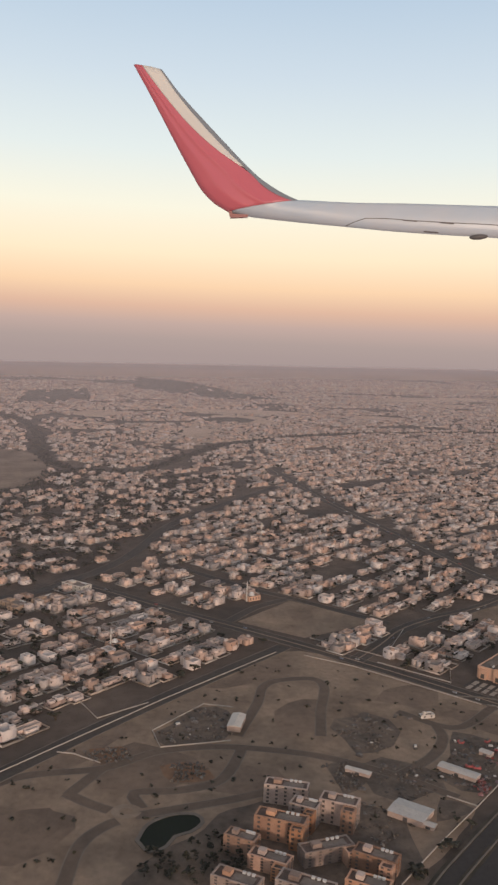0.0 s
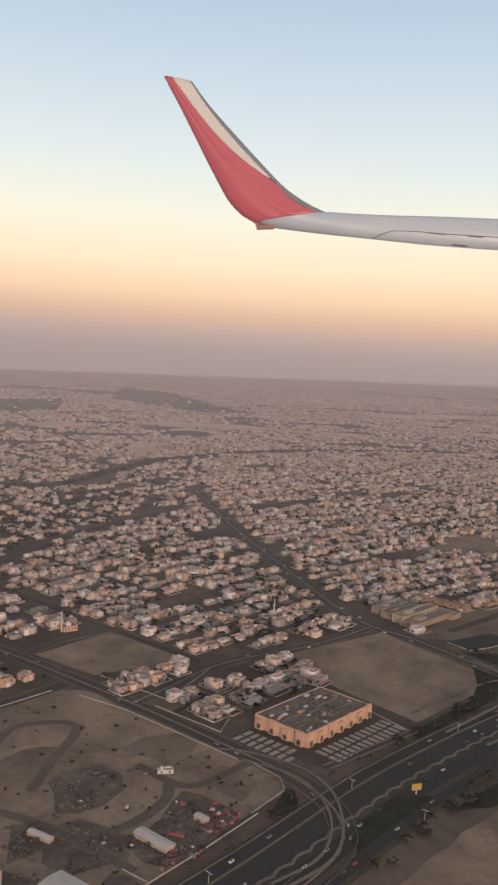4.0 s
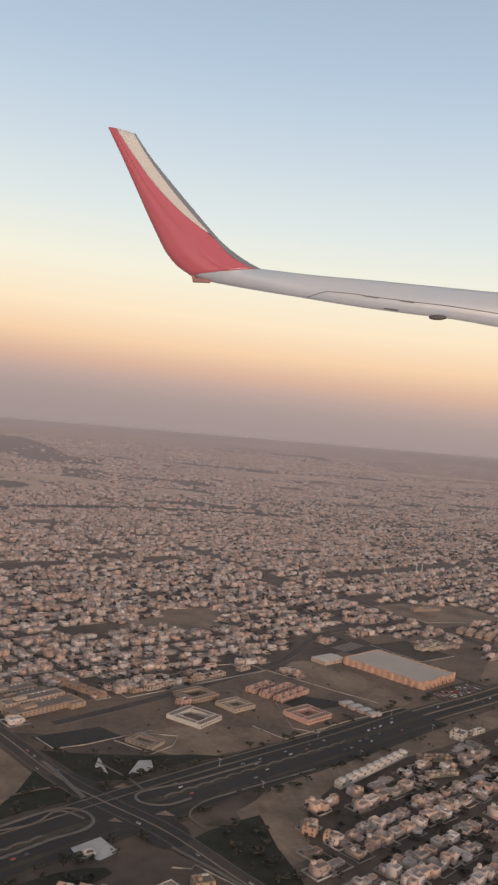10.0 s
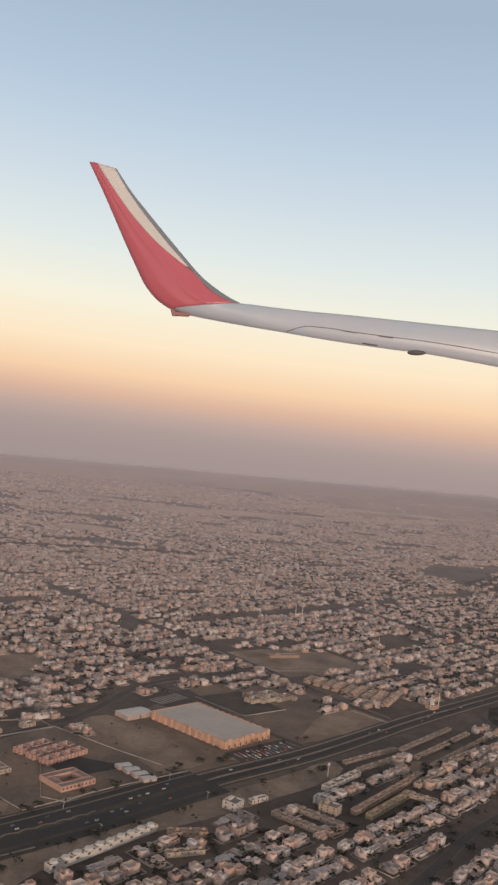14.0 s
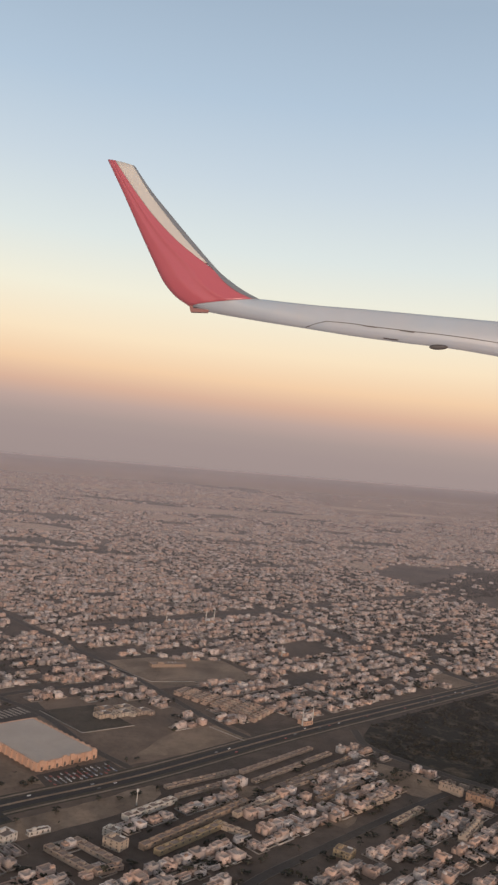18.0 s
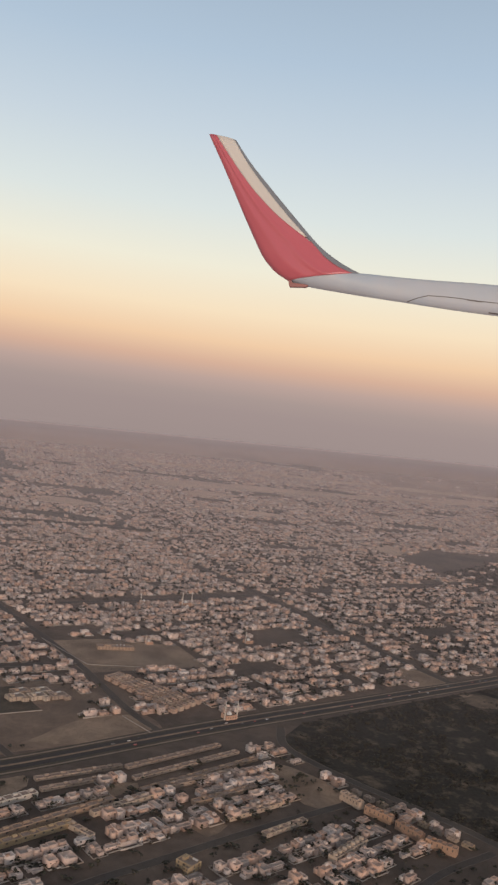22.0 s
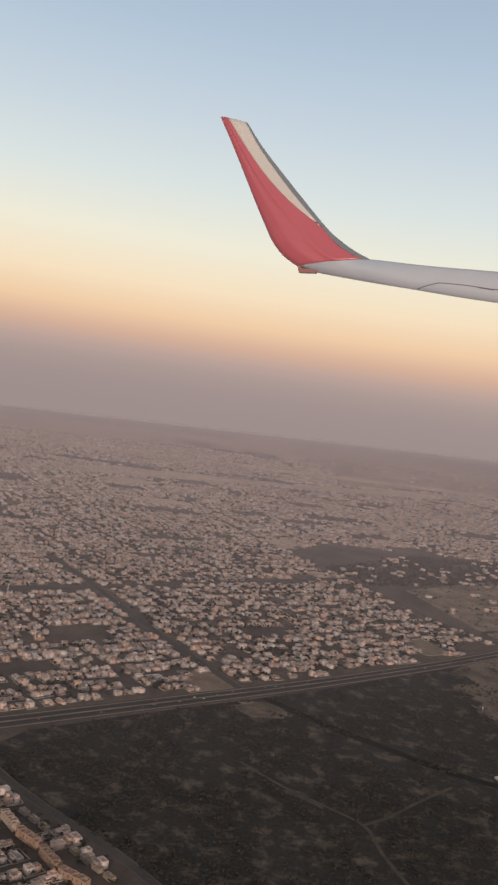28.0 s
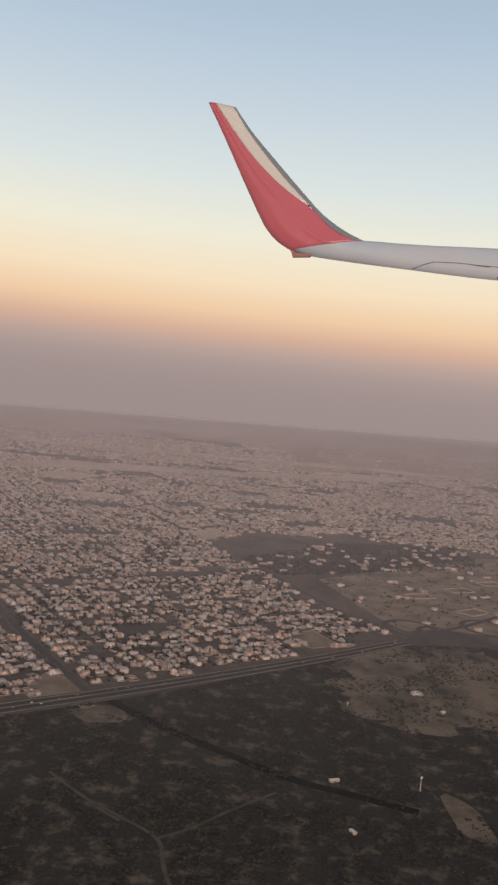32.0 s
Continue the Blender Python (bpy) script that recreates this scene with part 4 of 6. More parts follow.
shed(0.2, 213, 80, 8, 3.4, 1.5, WHITE, "white sheet-roofed hall beside a walled yard")
shed(52.7, 190.8, -37, 9.5, 3.0, 1.1)
shed(37.9, 172, -33, 8, 6.2, 1.3)
shed(28.9, 189.5, -28, 6, 1.6, 0.9)
shed(41, 167.6, -33, 2.6, 1.8, 0.8)
shed(62, 201, -40, 3, 2, 0.9)
shed(698, 489, -60, 3.2, 1.8, 1.0, WHITE, "white shed roof in the scrub")
shed(697, 537, 20, 5, 2.2, 1.0, WHITE, "white shed roof in the scrub")
shed(607, 683, 30, 6, 3, 1.0, WHITE)
shed(779, 640, 35, 2.6, 2.2, 1.4, WHITE, "small white hut on the sand clearing")
YARD = [(47, 188), (53, 200), (57, 213), (71, 205), (66, 196), (56, 182)]
YARD_SOIL = material("yard_soil", (0.15, 0.112, 0.088), 0.95, 0.45, 0.6, 0.12, (0.085, 0.066, 0.055))
patch("storage_yard", YARD, 0.035, YARD_SOIL, "dark oily ground of a storage yard", ragged=2.0)
REDSOIL = material("red_soil", (0.21, 0.115, 0.07), 0.95, 0.3, 0.5, 0.12, (0.13, 0.085, 0.06))
for q in ([(-36, 195.3), (-27.4, 198.8), (-24.8, 193.4), (-30.7, 190.3)], [(-17.5, 189.9), (-8.6, 191.8), (-5.2, 185.6), (-13.6, 182.6)]):
    patch("dug_ground", q, 0.0335, REDSOIL, "freshly dug reddish earth beside a new road", ragged=2.5)
patch("rough_ground", [(21.5, 192.7), (26.8, 195.4), (31.4, 187), (24, 179.4)], 0.036, YARD_SOIL, "dark ground of a storage yard", ragged=2.0)
patch("rough_ground", [(43.3, 169.6), (45.8, 179.6), (52.4, 175.5), (48.3, 172.1)], 0.036, YARD_SOIL, "dark ground of a fenced yard", ragged=0.5)
patch("rough_ground", [(26.2, 218.4), (36.9, 222.7), (41.9, 213.1), (35.2, 200.5), (27.1, 202.8)], 0.035, YARD_SOIL, "dark rubble-strewn rough ground", ragged=4.0)
patch("rough_ground", [(-20, 207), (-10, 223), (-2, 222), (-2, 206), (-17, 201)], 0.035, YARD_SOIL, "dark ground inside a walled yard", ragged=2.0)
patch("rough_ground", [(36, 176), (30, 192), (44, 196), (48, 184)], 0.034, YARD_SOIL, "dark ground of a storage yard", ragged=4.0)
patch("rough_ground", [(-20, 146), (-12, 157), (-5, 164), (0, 172), (8, 176), (26, 176), (36, 168), (34, 130), (-10, 130)], 0.034, YARD_SOIL, "dark paved ground between the flats", ragged=3.0)
for q in ([(-48, 166), (-40, 172), (-32, 166), (-34, 154), (-46, 150)], [(-16, 184), (-4, 194), (10, 190), (14, 180), (2, 178)], [(10, 206), (14, 226), (22, 232), (21, 212)], [(58, 222), (66, 230), (74, 222), (70, 212)],
          [(-10, 238), (2, 252), (12, 262), (16, 254), (4, 238)], [(40, 232), (48, 244), (60, 238), (52, 228)], [(-50, 180), (-38, 200), (-26, 212), (-30, 198), (-40, 184)]):
    patch("rough_ground", q, 0.031, SAND, "darker trodden sand between the tracks", ragged=5.0)
patch("rough_ground", [(-33, 190), (-24, 198), (-10, 194), (-6, 186), (-18, 178), (-28, 178)], 0.033, SAND, "disturbed sand beside a new road", ragged=5.0)
made = 0
while made < 84:
    x, y = (rng.uniform(45, 72), rng.uniform(182, 214)) if made < 50 else (rng.uniform(-20, -1), rng.uniform(200, 224)) if made < 66 else (rng.uniform(28, 48), rng.uniform(180, 222))
    ok = inside(YARD, np.array([(x, y)]))[0] if made < 50 else inside([(-20, 207), (-10, 223), (-2, 222), (-2, 206), (-17, 201)], np.array([(x, y)]))[0] if made < 66 else True
    made += 1 if ok else 0
    if not ok:
        continue
    s = rng.uniform(0.35, 0.9)
    red = made < 50 and x > 56 and made % 3 == 0
    top = empty("scrap_stack", pose(x, y, 0.03, 0, 0, rng.uniform(0, 180)), "stack of faded red crates in a storage yard" if red else "stack of dark scrap and crates in a storage yard", "scrap", "scrap of the storage yard")
    part("lower_crate", boxes((-1.1 * s, -0.6 * s, 0, 1.1 * s, 0.6 * s, 0.5 * s, 0.05)), RUST if red else SCRAP, top)
    part("upper_crate", boxes((-0.7 * s, -0.45 * s, 0.5 * s, 0.5 * s, 0.4 * s, 0.85 * s, 0.06)), SHEET if made % 5 == 0 else SCRAP, top)

RUBBLE = material("rubble", (0.15, 0.115, 0.092), 0.9, 0.4, 2.0, 0.5, (0.08, 0.063, 0.053), island=True)
BRICK_RED = material("faded_red", (0.24, 0.06, 0.05), 0.8, 0.3, 2.0, 0.5, island=True)


def heap_template(seed):
    """A few tilted slabs and blocks lying together."""
    r = random.Random(seed)
    v, f, m = [], [], []
    for _ in range(4):
        b, x, y, a = len(v), r.uniform(-0.8, 0.8), r.uniform(-0.8, 0.8), r.uniform(0, 3.1)
        w, d, h = r.uniform(0.15, 0.5), r.uniform(0.1, 0.3), r.uniform(0.15, 0.5)
        for z, k in ((0, 1.0), (h, 0.85)):
            for sx, sy in ((-1, -1), (1, -1), (1, 1), (-1, 1)):
                v.append((x + k * (sx * w * math.cos(a) - sy * d * math.sin(a)), y + k * (sx * w * math.sin(a) + sy * d * math.cos(a)), z + 0.08 * sx * (z > 0)))
        for q in ((0, 1, 5, 4), (1, 2, 6, 5), (2, 3, 7, 6), (3, 0, 4, 7), (4, 5, 6, 7)):
            f.append(tuple(b + i for i in q))
            m.append(0)
    return np.array(v), f, m


def heaps(name, areas, n, mat, label, size):
    forms = [heap_template(i) for i in range(5)]
    pts = []
    for q in areas:
        lo, hi = np.min(q, axis=0), np.max(q, axis=0)
        p = np.c_[rng.uniform(lo[0], hi[0], n), rng.uniform(lo[1], hi[1], n)]
        pts.append(p[inside(q, p)])
    p = np.concatenate(pts)
    n = len(p)
    scatter(name, p, forms, [mat], rng.integers(0, 5, n), rng.uniform(0, 6.3, n), rng.uniform(*size, n), rng.uniform(*size, n), label, "rubble")


heaps("rubble", [YARD, [(-20, 207), (-10, 223), (-2, 222), (-2, 206), (-17, 201)], [(26, 218), (37, 223), (42, 213), (35, 200), (27, 203)], [(36, 176), (30, 192), (44, 196), (48, 184)], [(21, 193), (27, 195), (31, 187), (24, 179)],
                 [(-36, 195), (-27, 199), (-24, 193), (-30, 190)], [(-17, 190), (-8, 192), (-5, 186), (-13, 182)], [(18, 176), (34, 176), (38, 168), (30, 160)]], 75, RUBBLE, "brown rubble and scrap strewn over the yards", (0.4, 1.1))
heaps("red_scrap", [[(60, 196), (66, 206), (71, 205), (66, 196)], [(52, 182), (58, 190), (62, 188), (56, 181)]], 30, BRICK_RED, "faded red scrap piled in the storage yard", (0.6, 1.4))

# ---- shopping hall with its car park ----
MALL_ROOF = material("mall_roof", (0.12, 0.092, 0.076), 0.9, 0.35, 0.8, 0.3, (0.18, 0.14, 0.116))


def mall():
    top = empty("shopping_hall", pose(90.2, 258.5, 0, 0, 0, 50), "long ochre shopping hall with a dark flat roof and arcaded front", "shop hall")
    # front runs along local -y towards the car park
    storey(top, "hall", (-15.5, -9.2, 15.5, 9.2, 0, 3.8), OCHRE, MALL_ROOF, 0.4)
    for i in range(7):
        x = -14.2 + i * 4.73
        part("bay", boxes((x - 1.1, -9.9, 0, x + 1.1, -9.204, 4.3 if i % 2 == 0 else 3.2)), OCHRE, top)
        pane(top, x, -9.93, 0.3, 1.1, 1.6, "x")
    for i in range(4):
        y = -7 + i * 4.7
        part("bay", boxes((-16.2, y - 1.2, 0, -15.504, y + 1.2, 4.2 if i % 2 == 0 else 3.1)), OCHRE, top)
        pane(top, -16.23, y, 0.3, 1.1, 1.4, "y")
    for i in range(64):
        x, y = rng.uniform(-14, 13), rng.uniform(-8, 7.5)
        part("roof_unit", boxes((x, y, 3.55, x + rng.uniform(0.5, 1.6), y + rng.uniform(0.4, 1.0), 3.9 + rng.uniform(0, 0.3))), (SCREED, SCRAP, OCHRE, MALL_ROOF, SCREED, TANK)[i % 6], top)
    for y in (-4.5, 0.5, 5.0):
        part("roof_duct", boxes((-13.5, y, 3.55, 12.5, y + 0.35, 3.85)), SCREED, top)
    return top


mall()
patch("car_park", [(67, 245), (92, 229.5), (121, 256), (108, 268.5), (87.5, 242.5), (74, 253.5)], 0.03, STREET, "dark car park round the shopping hall", "car park", smooth=False)


BAY = material("pale_paving", (0.33, 0.27, 0.225), 0.9, 0.2, 1.5, 0.3)


def bays(name, x, y, angle, n, step, w, d, label):
    top = empty(name, pose(x, y, 0, 0, 0, angle), label, "parking bays")
    for i in range(n):
        part("bay", boxes((i * step, -d / 2, 0.03, i * step + w, d / 2, 0.1)), BAY, top)
    return top


for off in (0.0, 4.4):
    bays("parking_bays", 90.9 + 0.74 * off, 237.7 - 0.67 * off, 48, 13, 2.5, 1.4, 3.5, "row of pale paved parking bays before the hall")
bays("parking_bays", 71.0, 248.0, -39, 7, 2.5, 1.4, 3.3, "row of pale paved parking bays beside the hall")
bays("parking_bays", 68.4, 244.8, -39, 8, 2.5, 1.4, 3.3, "row of pale paved parking bays beside the hall")
for q in ([(91, 231), (118, 256.5)], [(93.2, 230), (119.5, 255)]):
    tagged(strip("car_park_kerb", smooth_line(q), 0.3, -0.3, 0.03, KERB, 0.1), "pale kerb of the car park", "kerb", kind="structure")

# ---- warehouse store and its neighbours ----
STORE_ROOF = material("store_roof", (0.44, 0.36, 0.305), 0.7, 0.12, 0.6, 0.15)


def store():
    top = empty("warehouse_store", pose(302.5, 455.5, 0, 0, 0, -48), "large ochre warehouse store with a wide pale roof", "warehouse")
    storey(top, "hall", (-23, -15, 23, 15, 0, 3.4), OCHRE, STORE_ROOF, 0.6)
    part("roof_edge", boxes((-21, -13, 3.21, 21, 13, 3.3)), STORE_ROOF, top)
    for i in range(12):
        x = -21 + i * 3.8
        part("bay", boxes((x - 0.7, -15.6, 0, x + 0.7, -15.004, 3.9 if i % 3 == 0 else 3.0)), OCHRE, top)
        part("bay", boxes((x - 0.7, 15.004, 0, x + 0.7, 15.5, 3.6)), OCHRE, top)
    for i in range(8):
        y = -13 + i * 3.7
        part("front_bay", boxes((23.004, y - 0.9, 0, 23.7, y + 0.9, 4.4 if i in (0, 3, 4, 7) else 3.2)), OCHRE, top)
        pane(top, 23.72, y, 0.2, 0.9, 1.6, "y")
    return top


store()
shed(268.5, 464, 40, 15, 9, 2.0, WHITE, "white-roofed storage hall beside the store", 0.4)
patch("store_car_park", [(307, 425), (334, 447), (341, 437), (313, 413)], 0.03, STREET, "dark car park full of cars before the store", "car park", smooth=False)
patch("store_car_park", [(274, 490), (296, 517), (304, 500), (286, 480)], 0.03, STREET, "paved car park behind the store", "car park", smooth=False)
bays("parking_bays", 279, 488, 48, 9, 2.6, 1.2, 9, "rows of pale parking bays behind the store")
patch("dark_yard", [(299, 503), (324, 520), (344, 493), (321, 477)], 0.03, VERGE, "dark bare yard behind a wall", smooth=False)
patch("dark_yard", [(228, 418), (251, 406), (268, 402), (246, 386), (238, 395)], 0.03, ASPHALT, "dark paved school yard", smooth=False)
patch("dark_yard", [(144, 338), (153, 330.5), (176, 344.5), (166, 353)], 0.03, ASPHALT, "dark paved yard behind a low wall", smooth=False)


def ring_block(x, y, angle, w, d, t, h, wall, label, category="school", name="courtyard_block"):
    """Four ranges round a court."""
    top = empty(name, pose(x, y, 0, 0, 0, angle), label, category)
    for dims in ((-w / 2, -d / 2, w / 2, -d / 2 + t), (-w / 2, d / 2 - t, w / 2, d / 2), (-w / 2, -d / 2 + t + .004, -w / 2 + t, d / 2 - t - .004), (w / 2 - t, -d / 2 + t + .004, w / 2, d / 2 - t - .004)):
        storey(top, "range", (dims[0], dims[1], dims[2], dims[3], 0, h), wall, None, 0.25)
    n = int(w / 1.6)
    for i in range(n):
        pane(top, -w / 2 + (i + 0.5) * w / n, -d / 2 - 0.02, h * 0.35, 0.6, h * 0.4, "x")
    return top


SALMON = material("salmon_render", (0.50, 0.30, 0.24), 0.85, 0.1, 1.0, 0.3)
ring_block(200, 368.8, 54, 14.5, 15.5, 2.8, 1.7, WHITE, "white two-storey school range round a court")
ring_block(216.8, 386.5, 42, 12, 11, 2.4, 1.6, VILLA_WALLS[8], "cream school building round a court")
ring_block(201.2, 394.6, 43, 15, 12, 2.6, 1.8, VILLA_WALLS[0], "beige school range round a court")
apartment(196, 383.6, 43, 5.5, 3.4, 2.4, 0, 0, 2, SALMON, ROOF_GREY, "rose-red school hall with white trim", "school", "school_hall", "school halls")
ring_block(245.3, 381.5, 42, 15, 13, 3.2, 2.0, SALMON, "salmon brick school building with white trim")
for i in range(3):
    for j in range(4):
        if (i, j) != (0, 3):
            apartment(225.8 + i * 5.4 + j * 3.6, 407.2 - i * 4.6 + j * 4.3, 49, 4.6, 4.6, 2.0, 0, 0, 2, SALMON, ROOF_GREY, "salmon flat-roofed school pavilion", "school", "school_pavilion", "school pavilions")
for i in range(4):
    shed(264.9 + i * 3.1, 399.6 - i * 3.6, -60 + 90, 5.6, 3.6, 1.2, SHEET, "pale vaulted shed in a row by the highway")
ring_block(182.5, 341.5, -30, 11, 8, 1.8, 1.2, VILLA_WALLS[7], "grey-brown walled service building", "building")
for i, (x, y) in enumerate(((177.2, 395.4), (183.6, 400.6), (190.4, 406.6), (200.8, 415.4), (212, 426), (224, 437.5))):
    apartment(x, y, 44, 6.4, 3.2, 1.5, 0, 0, 1, VILLA_WALLS[(0, 8, 1)[i % 3]], ROOF_GREY, "low beige shop building along a street", "shop", "shop_row", "shops along the street")
for k, (w, d, h, ww) in enumerate(((31, 7.4, 2.2, 7), (27, 5.4, 3.1, 0), (25, 5.0, 2.2, 0), (20, 5.6, 2.7, 0))):
    apartment(144.0 - k * 4.6, 365.7 + k * 4.3, 47.5, w, d, h, ww, 2.6 if ww else 0, 2, VILLA_WALLS[(0, 8, 0, 7)[k]], ROOF_GREY, "long beige shopping arcade at the crossing", "arcade", "shopping_arcade", "arcades at the crossing")
apartment(-65, 331, -35, 11, 5.5, 2.6, 0, 0, 2, WHITE, ROOF_GREY, "long white institute building with a dark gateway", "institute", "institute", "institutes")
for x, y, a in ((-82, 305, -30), (-92, 292, -30), (-72, 312, 55)):
    apartment(x, y, a, 11, 5, 2.4, 4, 3, 2, VILLA_WALLS[0], ROOF_GREY, "beige school building near the crossing", "school", "school_block", "school blocks")
for i in range(5):
    apartment(329 + (i % 3) * 9, 503 + (i // 3) * 8 + (i % 3) * 5, 42, 8.5, 5.5, 1.9, 3, 2.5, 2, VILLA_WALLS[(8, 2, 7, 0, 8)[i]], ROOF_GREY, "pale school block behind the store", "school", "school_block", "school blocks behind the store")


# ---- terraces and blocks south of the highway ----
def terrace(x0, y0, x1, y1, n, depth, h, wall, label, peak=False, gap=0.0, name="terrace", group="terraces south of the highway"):
    """A row of joined houses between two points; each unit is a part with its own roof."""
    a = math.degrees(math.atan2(y1 - y0, x1 - x0))
    length = math.hypot(x1 - x0, y1 - y0)
    top = empty(name, pose(x0, y0, 0, 0, 0, a), label, "terrace", group)
    w = length / n
    for i in range(n):
        hi = h * (1.0 if i % 2 == 0 else 0.93)
        u = storey(top, "unit", (i * w + 0.004 + gap * w, -depth / 2, (i + 1) * w - 0.004, depth / 2, 0, hi), wall, None, 0.16)
        pane(u, (i + 0.3 + gap / 2) * w, -depth / 2 - 0.02, h * 0.5, w * 0.22, h * 0.28, "x")
        if peak:
            bm = bmesh.new()
            tube(bm, (i + 0.5) * w, 0, hi - 0.2, hi + 0.55, w * 0.33, w * 0.26, 8)
            part("turret", bm, wall, u)
        elif i % 2:
            part("stair_head", boxes(((i + 0.2) * w, 0.1, hi - 0.2, (i + 0.7) * w, depth * 0.35, hi + 0.5)), wall, u)
    return top


terrace(144, 399, 165, 383, 6, 3.6, 2.2, VILLA_WALLS[3], "terracotta shop row behind the arcade")
terrace(245, 316, 276, 348, 10, 2.6, 2.3, WHITE, "row of white townhouses with turrets", True)
terrace(280, 344.5, 293, 346.5, 6, 3.2, 1.9, VILLA_WALLS[0], "long beige low building with rounded ends")
terrace(279, 330, 291, 334, 6, 2.6, 1.7, VILLA_WALLS[8], "curved cream terrace of joined houses")
terrace(318, 366, 333, 352, 7, 3.0, 1.8, VILLA_WALLS[7], "brown terrace round a court")
terrace(326, 372, 341, 358, 7, 3.0, 1.8, VILLA_WALLS[7], "brown terrace round a court")
terrace(334, 351.5, 342, 357, 4, 2.6, 1.8, VILLA_WALLS[6], "salmon terrace closing a court")
terrace(342, 391, 360, 410, 8, 3.2, 2.0, WHITE, "pale terrace with arched fronts")
terrace(348, 370, 388, 413, 15, 2.6, 2.0, VILLA_WALLS[0], "long beige terrace with regular bays")
terrace(353, 367, 377, 392, 10, 2.8, 2.0, VILLA_WALLS[4], "sandy yellow terrace with regular bays")
terrace(374, 392, 385, 384, 5, 2.6, 1.9, VILLA_WALLS[8], "cream terrace across the lane")
terrace(382, 400, 402, 421, 9, 2.6, 1.9, VILLA_WALLS[8], "long cream terrace with regular bays")
for k in range(2):
    terrace(357 + 4 * k, 421.5 - 8 * k, 387 + 0 * k, 444 - 9 * k, 11, 2.4, 1.3, VILLA_WALLS[7], "low grey-brown terrace along the highway")
for k in range(3):
    terrace(389 + 4 * k, 443 - 9.5 * k, 426 + 8 * k, 479 - 5 * k, 14, 2.5, 1.4, VILLA_WALLS[(5, 7, 0)[k]], "low dusty terrace in a dense row")
for k in range(4):
    terrace(404 + 13 * k, 428 - 9 * k, 432 + 9 * k, 452 - 12 * k, 9, 2.8, 1.7, VILLA_WALLS[(7, 0, 1, 8)[k]], "beige terrace of small joined houses")
for k in range(5):
    f = (k + 0.4) / 5
    x0, y0, x1, y1 = 363 + 6 * f, 551 + 9 * f, 403 + 14 * f, 511 + 22 * f
    terrace(x0, y0, x1, y1, 9, 2.7, 2.2, VILLA_WALLS[(6, 1)[k % 2]], "row of rose-beige villas in a gated quarter", gap=0.34, name="villa_row", group="villa rows of the gated quarter")
patch("park_ground", KEEP_OUT["park"], 0.03, LOT_SAND, "sandy park ground with scattered trees", ragged=1.5)
terrace(466, 389, 479, 405, 7, 3.6, 2.4, VILLA_WALLS[8], "cream terrace with a row of turrets", True)
for (x0, y0, x1, y1), c in zip(((476, 441, 482.5, 432.5), (484, 430.5, 493, 423), (494.5, 420.5, 502, 411), (503, 409, 513, 403)), (1, 9, 3, 9)):
    terrace(x0, y0, x1, y1, 6, 3.0, 3.4, VILLA_WALLS[c], "four-storey pink and orange apartment row beside the scrubland", name="apartment_row", group="apartment rows beside the scrub")
for i in range(9):
    terrace(481 + i * 4.6, 447.5 - i * 4.4, 484 + i * 4.6, 444.5 - i * 4.4, 3, 2.4, 1.6, VILLA_WALLS[(5, 7, 10)[i % 3]], "dusty low workshop row at the edge of the scrub", name="workshop_row", group="workshops beside the scrub")
apartment(304, 370, -35, 5.5, 6, 2.8, 0, 0, 2, WHITE, ROOF_GREY, "white villa with a dark glazed front", "villa", "white_villa", "white villas")
apartment(314, 376.5, 35, 8, 2.2, 1.6, 0, 0, 1, WHITE, ROOF_GREY, "low white annex with a framed court", "annex", "villa_annex", "white villas")
apartment(338, 379, -35, 5, 4, 2.6, 0, 0, 3, WHITE, ROOF_GREY, "stepped white residential block", "block", "white_block", "stepped blocks")
apartment(339.5, 371, -35, 7, 5, 3.2, 0, 0, 3, VILLA_WALLS[8], ROOF_GREY, "stepped cream residential block", "block", "cream_block", "stepped blocks")
apartment(417.5, 374.5, -35, 6.5, 5, 2.6, 2, 2, 2, VILLA_WALLS[4], ROOF_GREY, "yellow villa block with a square court", "block", "yellow_block", "yellow blocks")
apartment(199.5, 253, 20, 5, 4, 2.4, 0, 0, 2, VILLA_WALLS[4], ROOF_GREY, "yellow corner building with a curved front", "block", "yellow_block", "yellow blocks")
for x in (167, 172, 177):
    apartment(x, 244.5, -15, 4, 3.5, 2.8, 0, 0, 3, OCHRE, ROOF_GREY, "sunlit orange block of low flats", "block", "orange_block", "orange blocks")
terrace(180, 240, 193, 251, 5, 4.0, 1.9, WHITE, "white stepped terrace of joined houses")
apartment(231, 284.5, -25, 4, 3, 2.4, 0, 0, 2, OCHRE, ROOF_GREY, "sunlit orange villa beside the sand", "block", "orange_block", "orange blocks")
apartment(236.5, 281, -25, 4, 3, 2.4, 0, 0, 2, OCHRE, ROOF_GREY, "sunlit orange villa beside the sand", "block", "orange_block", "orange blocks")
apartment(770, 672, 20, 6, 3.5, 1.6, 2, 2, 1, WHITE, ROOF_GREY, "white farmhouse on the sand clearing", "house", "farmhouse", "farmhouses")
apartment(51.5, 222, 15, 4, 1.6, 1.0, 0, 0, 1, WHITE, ROOF_GREY, "small white guard house in a walled corner", "house", "guard_house", "guard houses")
apartment(362, 607, 20, 22, 5, 2.0, 0, 0, 2, VILLA_WALLS[0], ROOF_GREY, "long beige school on a sand lot", "school", "school_block", "school on the lot")

